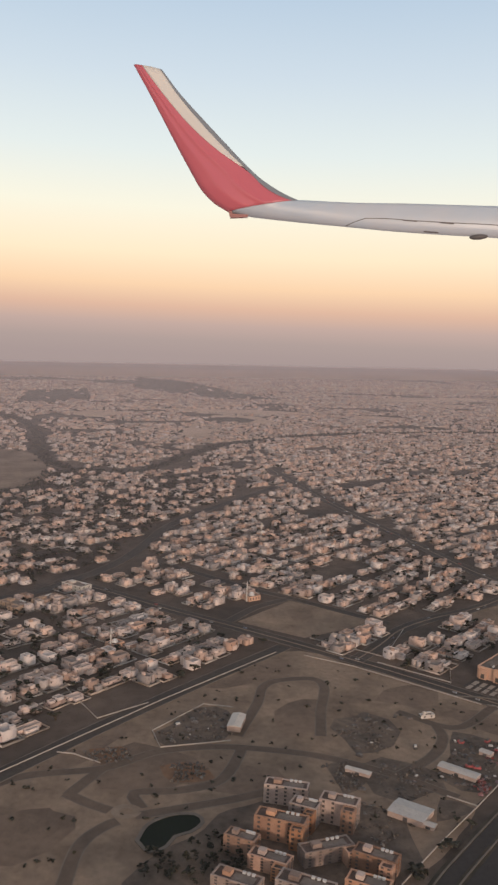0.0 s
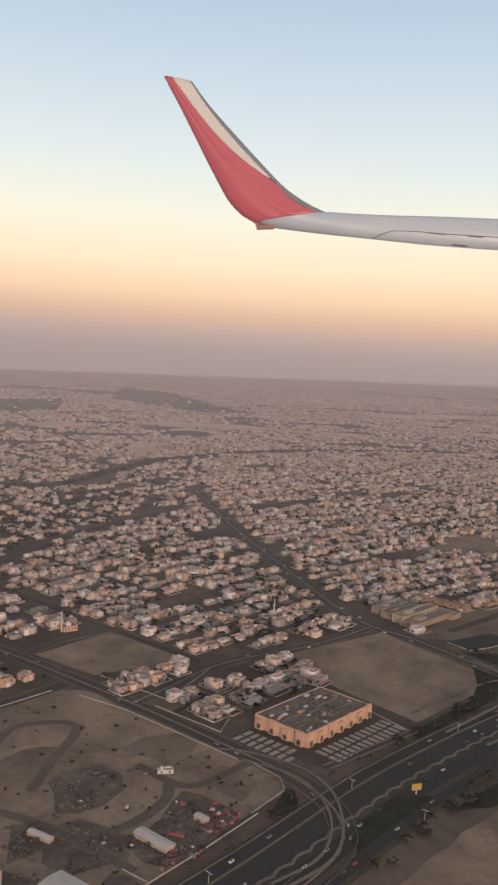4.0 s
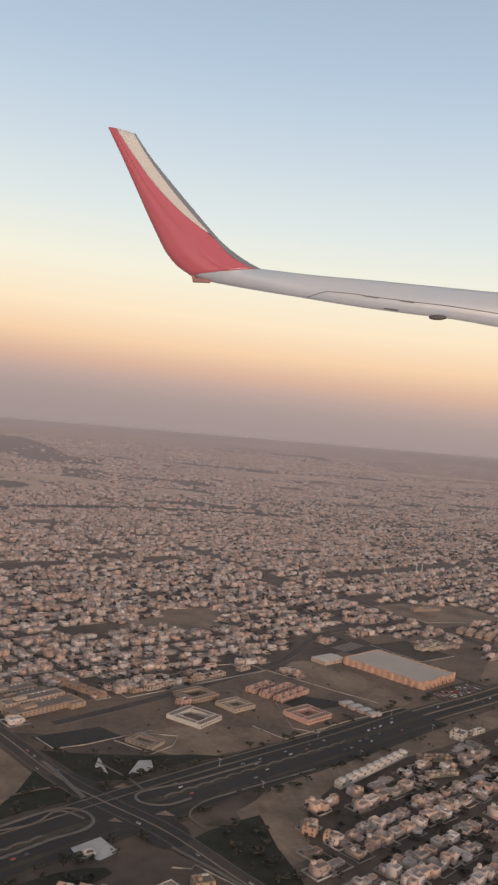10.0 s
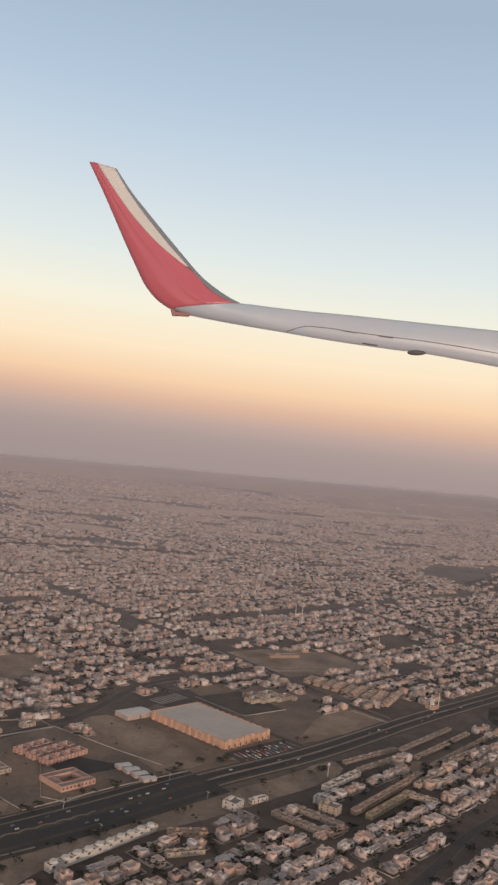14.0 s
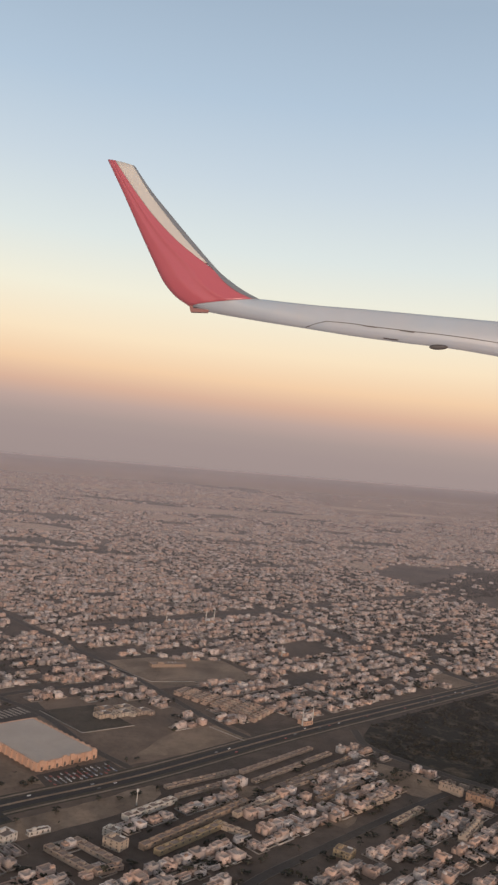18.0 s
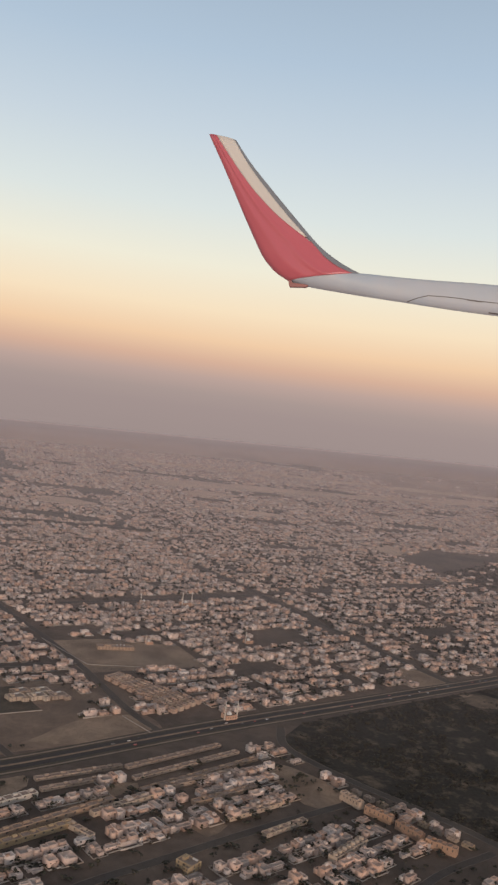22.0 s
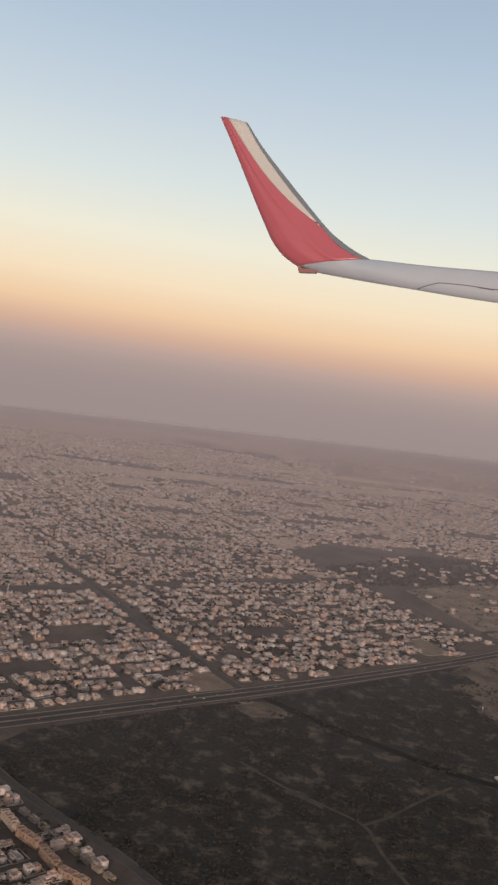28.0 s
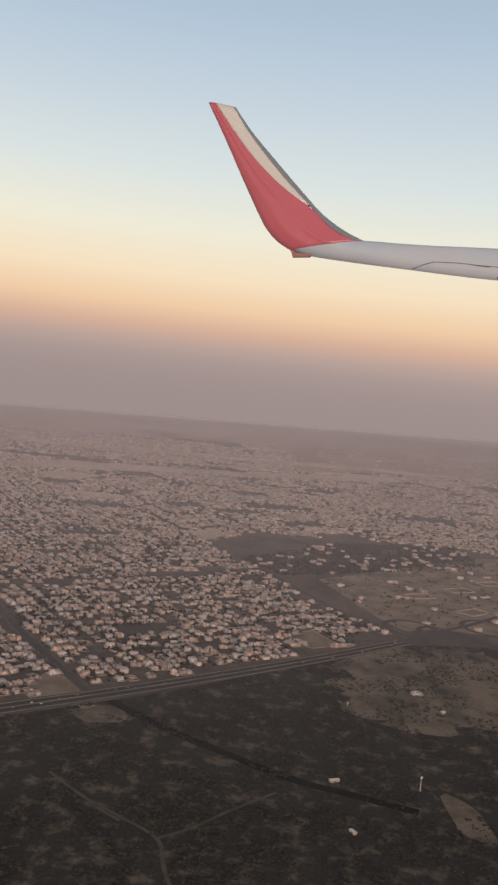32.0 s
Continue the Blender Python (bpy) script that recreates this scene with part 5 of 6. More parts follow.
# ---- mosques, minarets and masts ----
def mosque(x, y, angle, s=1.0, towers=1, label="beige mosque with a dome and a slender minaret"):
    top = empty("mosque", pose(x, y, 0, 0, 0, angle), label, "mosque", "mosques of the town")
    storey(top, "prayer_hall", (-3 * s, -2.5 * s, 3 * s, 2.5 * s, 0, 2.2 * s), OCHRE)
    part("dome", dome(bmesh.new(), 0, 0, 2.0 * s, 1.3 * s, 1.5 * s), TANK, top)
    for i in range(towers):
        m = part("minaret", tube(bmesh.new(), (-3.6 if i == 0 else 3.6) * s, -1.5 * s, 0, 8.0 * s, 0.34 * s, 0.22 * s), WHITE, top)
        part("gallery", tube(bmesh.new(), (-3.6 if i == 0 else 3.6) * s, -1.5 * s, 5.6 * s, 6.0 * s, 0.5 * s, 0.5 * s), WHITE, m)
        part("cap", dome(bmesh.new(), (-3.6 if i == 0 else 3.6) * s, -1.5 * s, 7.99 * s, 0.24 * s, 1.0 * s), TANK, m)
    for i in range(4):
        pane(top, (-2.2 + i * 1.45) * s, -2.52 * s, 0.6 * s, 0.5 * s, 1.0 * s, "x")
    return top


for x, y, a, s, n in ((4, 326, 35, 0.9, 1), (82, 360, 30, 0.9, 1), (164, 518, 40, 1.0, 1), (249, 573, 40, 0.9, 1), (396, 744, 40, 1.2, 2), (430, 516, 35, 1.0, 2), (366, 733, 30, 0.9, 1), (442, 661, 35, 0.9, 1), (380, 628, 30, 0.7, 1),
                   (-40, 268, 52, 0.8, 1), (10, 440, 50, 0.9, 1), (-70, 470, 50, 0.8, 1), (560, 800, 32, 0.9, 1), (640, 860, 32, 0.8, 1)):
    mosque(x, y, a, s, n)


def mast(x, y, h, label="tall white steel mast"):
    top = empty("mast", pose(x, y, 0), label, "mast", "masts")
    part("pole", tube(bmesh.new(), 0, 0, 0, h, 0.22, 0.1), WHITE, top)
    part("base", boxes((-0.6, -0.6, 0, 0.6, 0.6, 0.3)), KERB, top)
    part("antenna", boxes((-0.45, -0.08, h - 1.2, 0.45, 0.08, h - 0.2)), TANK, top)


for x, y, a in ((845, 965, 25), (900, 1010, 25), (885, 915, 40), (950, 1060, 25)):
    c, s = math.cos(radians(a)), math.sin(radians(a))
    yard_wall([(x + c * u - s * v, y + s * u + c * v) for u, v in ((-15, -9), (15, -9), (15, 9), (-15, 9), (-15, -9))], 0.9)
mast(346, 404, 6.5)
mast(738, 533, 7.5)
mast(720, 640, 3.0)

# ---- interchange ----
RAMP_KERB = material("ramp_kerb_concrete", (0.17, 0.142, 0.122), 0.85, 0.2, 1.5, 0.2)

patch("interchange_deck", [(154, 309), (162, 300), (163, 290), (170, 285), (178, 279), (190, 270), (198, 276), (192, 288), (183, 297), (182, 303), (172, 306), (162, 312)], 0.115, ASPHALT, "dark asphalt crossing deck over the highway", "road")
for q, w in (([(128, 256), (146.5, 275.3), (156.8, 285.7), (162, 288.6), (166, 288.4), (169.4, 285.6), (170.4, 281), (167.2, 275.9), (160.5, 270.5), (149.7, 259.4), (138, 249)], 0.45), ([(146.9, 273.2), (154.9, 278.3), (159.1, 286), (162.9, 286.6), (167.9, 283.3)], 0.3),
             ([(222, 333), (209.6, 322.9), (196.5, 312.2), (184, 304), (181.2, 300), (182.2, 296.6), (186, 295), (191.3, 296), (197.7, 301.2)], 0.4), ([(151.1, 319.2), (156.9, 311), (162, 303), (166.6, 296)], 0.75), ([(192, 271), (203, 261), (214, 250), (226, 238)], 0.5),
             ([(183, 305), (178, 312), (168, 322)], 0.3), ([(201, 283), (197, 290), (201, 299), (214, 310), (240, 330)], 0.3), ([(158, 302), (150, 297), (140, 288), (120, 268)], 0.35)):
    tagged(strip("ramp_kerb", smooth_line(q, 1.5), w, -w, 0.1, RAMP_KERB, 0.2), "pale kerb of an interchange ramp", "kerb", kind="structure")
for q, mat, lab in (([(168, 326.5), (167.5, 318), (172, 314)], SHEET, "pale paved triangular island"), ([(178, 314), (181, 326), (185, 327), (186, 320.5), (183, 317)], SHEET, "pale paved island with plants"),
                    ([(166, 267), (173, 274), (178.5, 267), (174, 262), (168, 263.5)], SHEET, "pale paved service plaza"), ([(174, 304), (177, 308), (179.5, 305.5)], TRACK, "small sandy traffic island"),
                    ([(174.5, 283), (176, 285.5), (178.5, 283)], TRACK, "small sandy traffic island"), ([(187, 289), (190, 292), (193, 289)], TRACK, "small sandy traffic island"), ([(201, 285), (206, 290), (210, 286)], VERGE, "planted traffic island")):
    patch("traffic_island", q, 0.13, mat, lab, "traffic island", smooth=False)
LAWN = material("dark_lawn", (0.024, 0.026, 0.017), 0.95, 0.3, 1.0, 0.2, (0.04, 0.036, 0.026))
VERGES = [[(148.7, 327.9), (167.1, 307.4), (178.9, 311.3), (191.1, 324), (210.3, 335.5), (198.7, 334.8), (185, 331), (170.6, 329), (160, 328)], [(150.2, 316.6), (167, 296.9), (151.3, 285), (127.8, 260), (120.4, 250.4), (117, 254), (142, 282), (147, 296)],
          [(217.8, 293.7), (202.1, 282.2), (195.3, 267.6), (208.5, 262.7), (219.4, 252), (225, 258), (221, 275)], [(120, 212), (140, 232), (158, 250), (170, 258), (178, 256), (160, 240), (136, 218)]]
for i, q in enumerate(VERGES):
    patch("verge_ground", q, 0.028, LAWN, "dark planted verge beside the interchange", smooth=i > 1, ragged=0.8)
patch("verge_ground", [(77.6, 205.9), (80.2, 204.5), (84, 210.4), (83.6, 217), (81.2, 218.1)], 0.11, LAWN, "dark irrigated lawn inside the exit ramp", smooth=False)
patch("verge_ground", [(95, 196.2), (96, 191.8), (99.7, 196.9), (117.5, 218.6), (107.7, 217.4), (98.1, 204.8)], 0.11, LAWN, "dark irrigated lawn beside the highway", smooth=False)
apartment(170.5, 264, 30, 4, 2.2, 1.2, 0, 0, 1, WHITE, ROOF_GREY, "small white filling station on the plaza", "station", "filling_station", "stations")

for q, w in (([(63, 236.8), (71.9, 236), (85.1, 229.3), (91.8, 219.4), (93.8, 207.9), (92.9, 196.1), (89.3, 187.4), (80.7, 178.2)], 0.35), ([(70.6, 231.4), (83, 225), (89.3, 215.1), (91.2, 205.2), (90.2, 195.9), (86.4, 187.6), (77.3, 178.9)], 0.3)):
    tagged(strip("ramp_kerb", smooth_line(q, 1.5), w, -w, 0.1, RAMP_KERB, 0.2), "pale kerb of the curved exit ramp", "kerb", kind="structure")
# roundabouts at the far end of the highway
for cx, cy, r in ((826, 832, 14), (880, 860, 22), (806, 838, 22)):
    ring = [(cx + r * math.cos(i * math.tau / 14), cy + r * 1.15 * math.sin(i * math.tau / 14)) for i in range(15)]
    tagged(strip("roundabout", smooth_line(ring, 4), 2.6, -2.6, 0.08, STREET), "asphalt roundabout at the end of the highway", "road", kind="structure")
for q in ([(790, 794), (808, 815), (826, 832)], [(826, 832), (870, 870), (960, 960), (1080, 1060)], [(840, 820), (870, 790), (930, 760)]):
    tagged(strip("road", smooth_line(q), 2.6, -2.6, 0.07, STREET), "asphalt road leaving the roundabout", "road", kind="structure")


# ---- trees and shrubs ----
def clump_template(seed, n, spread, trunk):
    """Leaf clumps of uneven size on a short tapered trunk with two limbs."""
    r = random.Random(seed)
    v, f, m = [], [], []
    if trunk:
        for (ax, ay, az, ar), (bx, by, bz, br) in (((0, 0, 0, 0.13), (0.05, 0, 0.7, 0.08)), ((0.05, 0, 0.6, 0.06), (0.45, 0.2, 1.1, 0.03)), ((0.05, 0, 0.55, 0.06), (-0.4, -0.15, 1.05, 0.03))):
            b = len(v)
            for x, y, z, q in ((ax, ay, az, ar), (bx, by, bz, br)):
                v.extend([(x + q, y, z), (x, y + q, z), (x - q, y, z), (x, y - q, z)])
            for i in range(4):
                f.append((b + i, b + (i + 1) % 4, b + 4 + (i + 1) % 4, b + 4 + i))
                m.append(1)
    for i in range(n):
        a, d = r.uniform(0, math.tau), spread * math.sqrt(r.random())
        x, y, z = d * math.cos(a), d * math.sin(a), (0.95 if trunk else 0.2) + r.uniform(-0.15, 0.45)
        q = r.uniform(0.28, 0.55)
        b = len(v)
        for dx, dy, dz in ((1, 0, 0), (0, 1, 0), (-1, 0, 0), (0, -1, 0), (0, 0, 0.8), (0, 0, -0.6)):
            v.append((x + q * dx * r.uniform(0.7, 1.3) + r.uniform(-.1, .1), y + q * dy * r.uniform(0.7, 1.3) + r.uniform(-.1, .1), z + q * dz * r.uniform(0.7, 1.2)))
        for t in ((0, 1, 4), (1, 2, 4), (2, 3, 4), (3, 0, 4), (1, 0, 5), (2, 1, 5), (3, 2, 5), (0, 3, 5)):
            f.append(tuple(b + k for k in t))
            m.append(0)
    return np.array(v), f, m


TREES = [clump_template(i, 6 + i % 3, 0.75, True) for i in range(6)]
BUSHES = [clump_template(20 + i, 4 + i % 3, 0.6, False) for i in range(6)]


def town_trees():
    p = np.concatenate([rng.normal(0, 3.4, (len(PLOTS), 2)) + PLOTS[:, :2] for _ in range(3)])
    outer = PLOTS[PLOTS[:, 2] == 32][:, :2]
    p = np.concatenate([p] + [outer + rng.normal(0, 4.4, outer.shape) for _ in range(5)])
    dense = np.array([noise.noise((x * 0.018, y * 0.018, 7.0)) for x, y in p])
    keep = (near_line(HW, p) > 14) & (rng.random(len(p)) < 0.5 + 1.2 * np.clip(dense, -0.2, 0.5))
    for k, l in LINES.items():
        keep &= near_line(l, p) > ROADS[k][1] + 0.8
    for q in LOTS.values():
        keep &= ~inside(q, p)
    p = p[keep]
    west = np.c_[rng.uniform(-330, -20, 5200), rng.uniform(335, 640, 5200)]
    west = west[(west[:, 0] < np.interp(west[:, 1], [300, 344, 371, 399, 452, 490, 545, 600], [-90, -69, -57, -50, -42, -30, -5, 20]) - 4) & built_on(west)]
    bank = np.concatenate([WADI[rng.integers(0, len(WADI), 900)] + rng.normal(0, 3.5, (900, 2)), BEND[rng.integers(0, len(BEND), 200)] + rng.normal(0, 3, (200, 2))])
    verge = HW[rng.integers(10, len(HW) // 2, 190)] + rng.normal(0, 1.0, (190, 2))
    verge = verge + np.where(rng.random(190) < 0.5, 1, -1)[:, None] * np.array([-0.66, 0.75]) * rng.uniform(12.5, 15.5, 190)[:, None]
    verge = verge[(near_line(LINES["F"], verge) > 5) & (near_line(LINES["B"], verge) > 4)]
    beds = np.c_[rng.uniform(117, 225, 420), rng.uniform(212, 336, 420)]
    hit = np.zeros(len(beds), bool)
    for q in VERGES:
        hit |= inside(q, beds)
    for k in "BF":
        hit &= near_line(LINES[k], beds) > 4.5
    beds = beds[hit & (near_line(HW, beds) > 12.2)]
    farm = np.c_[rng.uniform(670, 980, 3200), rng.uniform(1000, 1295, 3200)]
    farm = farm[inside(KEEP_OUT["green"], farm)]
    yards = np.c_[rng.uniform(225, 560, 4200), rng.uniform(215, 500, 4200)]
    south = inside([(232, 300), (262, 330), (335, 380), (400, 445), (440, 482), (470, 460), (516, 424), (545, 395), (560, 240), (300, 200), (226, 262)], yards) & (near_line(HW, yards) > 20)
    for k in "FSTU":
        south &= near_line(LINES[k], yards) > ROADS[k][1] + 0.9
    yards = yards[south]
    gap = np.array([np.min(np.abs(PLOTS[:, :2] - q).sum(1)) for q in yards])
    yards = yards[(gap > 5.2) & free_of_rows(yards) & (rng.random(len(yards)) < 0.55)]
    p = np.concatenate([p, west[rng.random(len(west)) < 0.6], bank, verge, beds, yards, farm])
    n = len(p)
    near = p[:, 1] < 480
    for name, q, forms in (("town_trees", p[near], TREES), ("farther_trees", p[~near], BUSHES)):
        n = len(q)
        scatter(name, q, forms, [LEAF, BARK], rng.integers(0, 6, n), rng.uniform(0, 6.3, n), rng.uniform(0.7, 2.2, n) * (1.0 if forms is TREES else 1.2), rng.uniform(0.6, 1.5, n) * (1.0 if forms is TREES else 1.8), "dusty dark green trees between the houses", "trees")
    far = FAR[:, :2]
    far = far[rng.random(len(far)) < 0.75]
    far = far + rng.normal(0, 6, far.shape)
    n = len(far)
    scatter("far_trees", far, BUSHES, [LEAF, BARK], rng.integers(0, 6, n), rng.uniform(0, 6.3, n), rng.uniform(2.0, 4.5, n) * np.interp(far[:, 1], [2200, 4600], [1.0, 3.0]), rng.uniform(1.8, 3.0, n), "dark distant trees among the houses", "trees")


town_trees()


def scrub():
    p = np.c_[rng.uniform(455, 960, 38000), rng.uniform(330, 800, 38000)]
    d = np.array([noise.noise((x * 0.03, y * 0.03, 1.0)) + 0.6 * noise.noise((x * 0.1, y * 0.1, 4.0)) for x, y in p])
    ok = inside(GROVE, p) & (d > -0.12) & (near_line(HW, p) > 9)
    clear = inside([(733, 756), (791, 784), (855, 770), (900, 700), (807, 623), (743, 610), (726, 623), (718, 657)], p) | inside([(746, 524), (753, 531), (762, 505), (760, 487), (747, 494)], p)
    ok &= ~clear | (rng.random(len(p)) < 0.6)
    for q in TRACKS[:3]:
        ok &= near_line(np.array(q, float), p) > 1.6
    p = p[ok]
    n = len(p)
    scatter("scrub", p, BUSHES, [THORN, BARK], rng.integers(0, 6, n), rng.uniform(0, 6.3, n), rng.uniform(0.45, 1.7, n), rng.uniform(0.5, 1.4, n), "dense dark thorn scrub beside the highway", "scrub")
    q = np.concatenate([np.c_[rng.uniform(-60, 80, 260), rng.uniform(140, 265, 260)], np.c_[rng.uniform(690, 1150, 4200), rng.uniform(840, 1290, 4200)], np.c_[rng.uniform(100, 360, 300), rng.uniform(220, 480, 300)]])
    ok = inside(LOTS["south_land"], q) | inside(KEEP_OUT["green"], q) | inside(LOTS["lot_n"], q) & (rng.random(len(q)) < 0.3) | inside(LOTS["lot_f"], q) | inside(LOTS["lot_e"], q) | inside(KEEP_OUT["compounds"], q)
    q = q[ok]
    n = len(q)
    scatter("shrubs", q, BUSHES, [LEAF, BARK], rng.integers(0, 6, n), rng.uniform(0, 6.3, n), rng.uniform(0.4, 1.0, n) * np.where(q[:, 1] > 800, 2.6, 1), rng.uniform(0.4, 0.9, n) * np.where(q[:, 1] > 800, 2.2, 1), "low dry shrubs scattered on sand", "shrubs")
    q = np.c_[rng.uniform(-16, 4, 90), rng.uniform(146, 166, 90)]
    ok = (q[:, 1] < 161 - 0.3 * q[:, 0]) & (q[:, 0] + 0.6 * q[:, 1] < 96) & ~inside(POND, q) & (q[:, 1] < 0.55 * q[:, 0] + 164)
    q = q[ok]
    n = len(q)
    scatter("park_trees", q, TREES, [LEAF, BARK], rng.integers(0, 6, n), rng.uniform(0, 6.3, n), rng.uniform(0.7, 1.1, n), rng.uniform(0.7, 1.1, n), "young trees planted between pond and flats", "trees")


scrub()

# ---- vehicles ----
CAR_TONES = [(0.6, 0.58, 0.56), (0.5, 0.49, 0.48), (0.06, 0.06, 0.065), (0.25, 0.24, 0.24), (0.3, 0.06, 0.05), (0.12, 0.14, 0.2)]
CAR_PAINT = [material("car_paint", c, 0.35, 0.05, 3.0, 1.0) for c in CAR_TONES]
CAR_WORDS = ["white", "silver", "black", "grey", "dark red", "dark blue"]


def car(k):
    top = empty("car", pose(0, 0, 0), CAR_WORDS[k] + " saloon car on the asphalt", "car", "cars on the roads")
    part("body", boxes((-0.65, -0.26, 0.0, 0.65, 0.26, 0.27, 0.03)), CAR_PAINT[k], top)
    part("cabin", boxes((-0.38, -0.23, 0.27, 0.30, 0.23, 0.42, 0.07)), PANE, top)
    return top


CARS = [car(k) for k in range(6)]


def place_cars():
    spots = []
    for line, offs, n, z in ((HW[(HW[:, 0] > 60) & (HW[:, 0] < 160)], (2.5, 5.0, -2.5, -5.0, 9.5, -9.5), 34, 0.1), (HW[(HW[:, 0] > 190) & (HW[:, 0] < 300)], (2.5, 5.0, -2.5, -5.0), 26, 0.1), (HW[HW[:, 0] > 300], (1.5, 3.0, -1.5, -3.0), 40, 0.1),
                             (LINES["F"], (1.2, 2.6, -1.2, -2.6), 48, 0.12), (LINES["B"], (1.4, -1.4), 12, 0.07), (LINES["E"], (1.3, -1.3), 6, 0.07), (LINES["K"], (1.4, -1.4), 6, 0.07)):
        for _ in range(n):
            i = int(rng.integers(1, len(line) - 2))
            d = line[i + 1] - line[i]
            a = math.atan2(d[1], d[0])
            o = offs[int(rng.integers(0, len(offs)))]
            spots.append((line[i][0] - o * math.sin(a), line[i][1] + o * math.cos(a), z, math.degrees(a)))
    for i in range(5):
        for j in range(13):
            if rng.random() < 0.8:
                spots.append((311 + j * 1.85 + i * 1.3 * 0.8, 417.5 + j * 1.55 - i * 1.5 + 6, 0.03, -50))
    for i, (x, y, z, a) in enumerate(spots):
        k = int(rng.integers(0, 6)) if i >= 6 else i
        if i < 6:
            CARS[k].matrix_basis = pose(x, y, z, 0, 0, a)
        else:
            copy_thing(CARS[k], pose(x, y, z, 0, 0, a))


place_cars()


# ---- street lamps and sign boards along the highway ----
def lamp():
    top = empty("street_lamp", Matrix(), "tall pale twin-armed street lamp beside the highway", "street lamp", "street lamps along the highway")
    part("pole", tube(bmesh.new(), 0, 0, 0, 2.3, 0.06, 0.04, 6), TANK, top)
    part("arm", boxes((-0.6, -0.04, 2.25, 0.6, 0.04, 2.32)), TANK, top)
    for x in (-0.6, 0.6):
        part("lamp_head", boxes((x - 0.15, -0.08, 2.2, x + 0.15, 0.08, 2.27)), TANK, top)
    return top


LAMP = lamp()
count = 0
for off in (-12.0, 7.9):
    for i in range(8, len(HW) - 4, 12):
        if HW[i][0] > 300 or 160 < HW[i][0] < 188 or HW[i][0] < 60:
            continue
        d = HW[i + 1] - HW[i]
        a = math.atan2(d[1], d[0])
        m = pose(HW[i][0] - off * math.sin(a), HW[i][1] + off * math.cos(a), 0.05, 0, 0, math.degrees(a) + 90)
        if count == 0:
            LAMP.matrix_basis = m
        else:
            copy_thing(LAMP, m)
        count += 1
YELLOW = material("yellow_board", (0.45, 0.27, 0.07), 0.6, 0.1, 1.0, 0.3)
board = empty("billboard", pose(113, 219, 0, 0, 0, 20), "yellow roadside billboard on a post", "billboard")
part("panel", boxes((-1.3, -0.12, 1.2, 1.3, 0.12, 2.8)), YELLOW, board)
part("post", tube(bmesh.new(), 0, 0, 0, 1.25, 0.15, 0.15), TANK, board)


# ---- the town is carried from its survey grid over to the plain ----
def stretch(x, y):
    """How the plan stretches steps to the east at a place: its length."""
    (u0, v0), (u1, v1) = plan(x - 0.5, y), plan(x + 0.5, y)
    return np.hypot(u1 - u0, v1 - v0)


def placed(m, along=0):
    """The pose of a small rigid thing after the layout, true to the way of its x or y side."""
    x, y, z = m.translation
    d = m.col[along].to_2d().normalized()
    (u, v), (u1, v1) = plan(x, y), plan(x + 0.5 * d.x, y + 0.5 * d.y)
    k, turn = stretch(x, y), math.atan2(v1 - v, u1 - u) - math.atan2(d.y, d.x)
    return Matrix.Translation((u, v, z * k)) @ Matrix.Rotation(turn, 4, "Z") @ Matrix.Scale(k, 4) @ m.to_3x3().to_4x4()


def bend_mesh(me, old, now):
    """Carries a mesh from its old pose over to the plain."""
    n = len(me.vertices)
    co = np.empty(n * 3, np.float32)
    me.vertices.foreach_get("co", co)
    p = np.c_[co.reshape(n, 3).astype(float), np.ones(n)] @ np.array(old).T
    u, v = plan(p[:, 0], p[:, 1])
    q = np.c_[u, v, p[:, 2] * stretch(p[:, 0], p[:, 1]), np.ones(n)] @ np.array(now.inverted()).T
    me.vertices.foreach_set("co", q[:, :3].astype(np.float32).ravel())
    me.update()


def settle(ob, old, now):
    if ob.data and ob.data.users == 1:
        bend_mesh(ob.data, old, now)
    for c in ob.children:
        was = old @ c.matrix_basis
        if c.data.users > 1:
            size = c.data.vertices[6].co - c.data.vertices[0].co
            c.matrix_basis = now.inverted() @ placed(was, 0 if abs(size.x) > abs(size.y) else 1)
        settle(c, was, now @ c.matrix_basis)


def lay_out():
    for ob in [o for o in scene.objects if o.parent is None and o.type in ("MESH", "EMPTY") and o.name != "ground"]:
        old = ob.matrix_basis.copy()
        if ob.type == "EMPTY":
            ob.matrix_basis = placed(old)
        if ob.name.split(".")[0] not in ("villa", "car", "street_lamp"):
            settle(ob, old, ob.matrix_basis.copy())


lay_out()


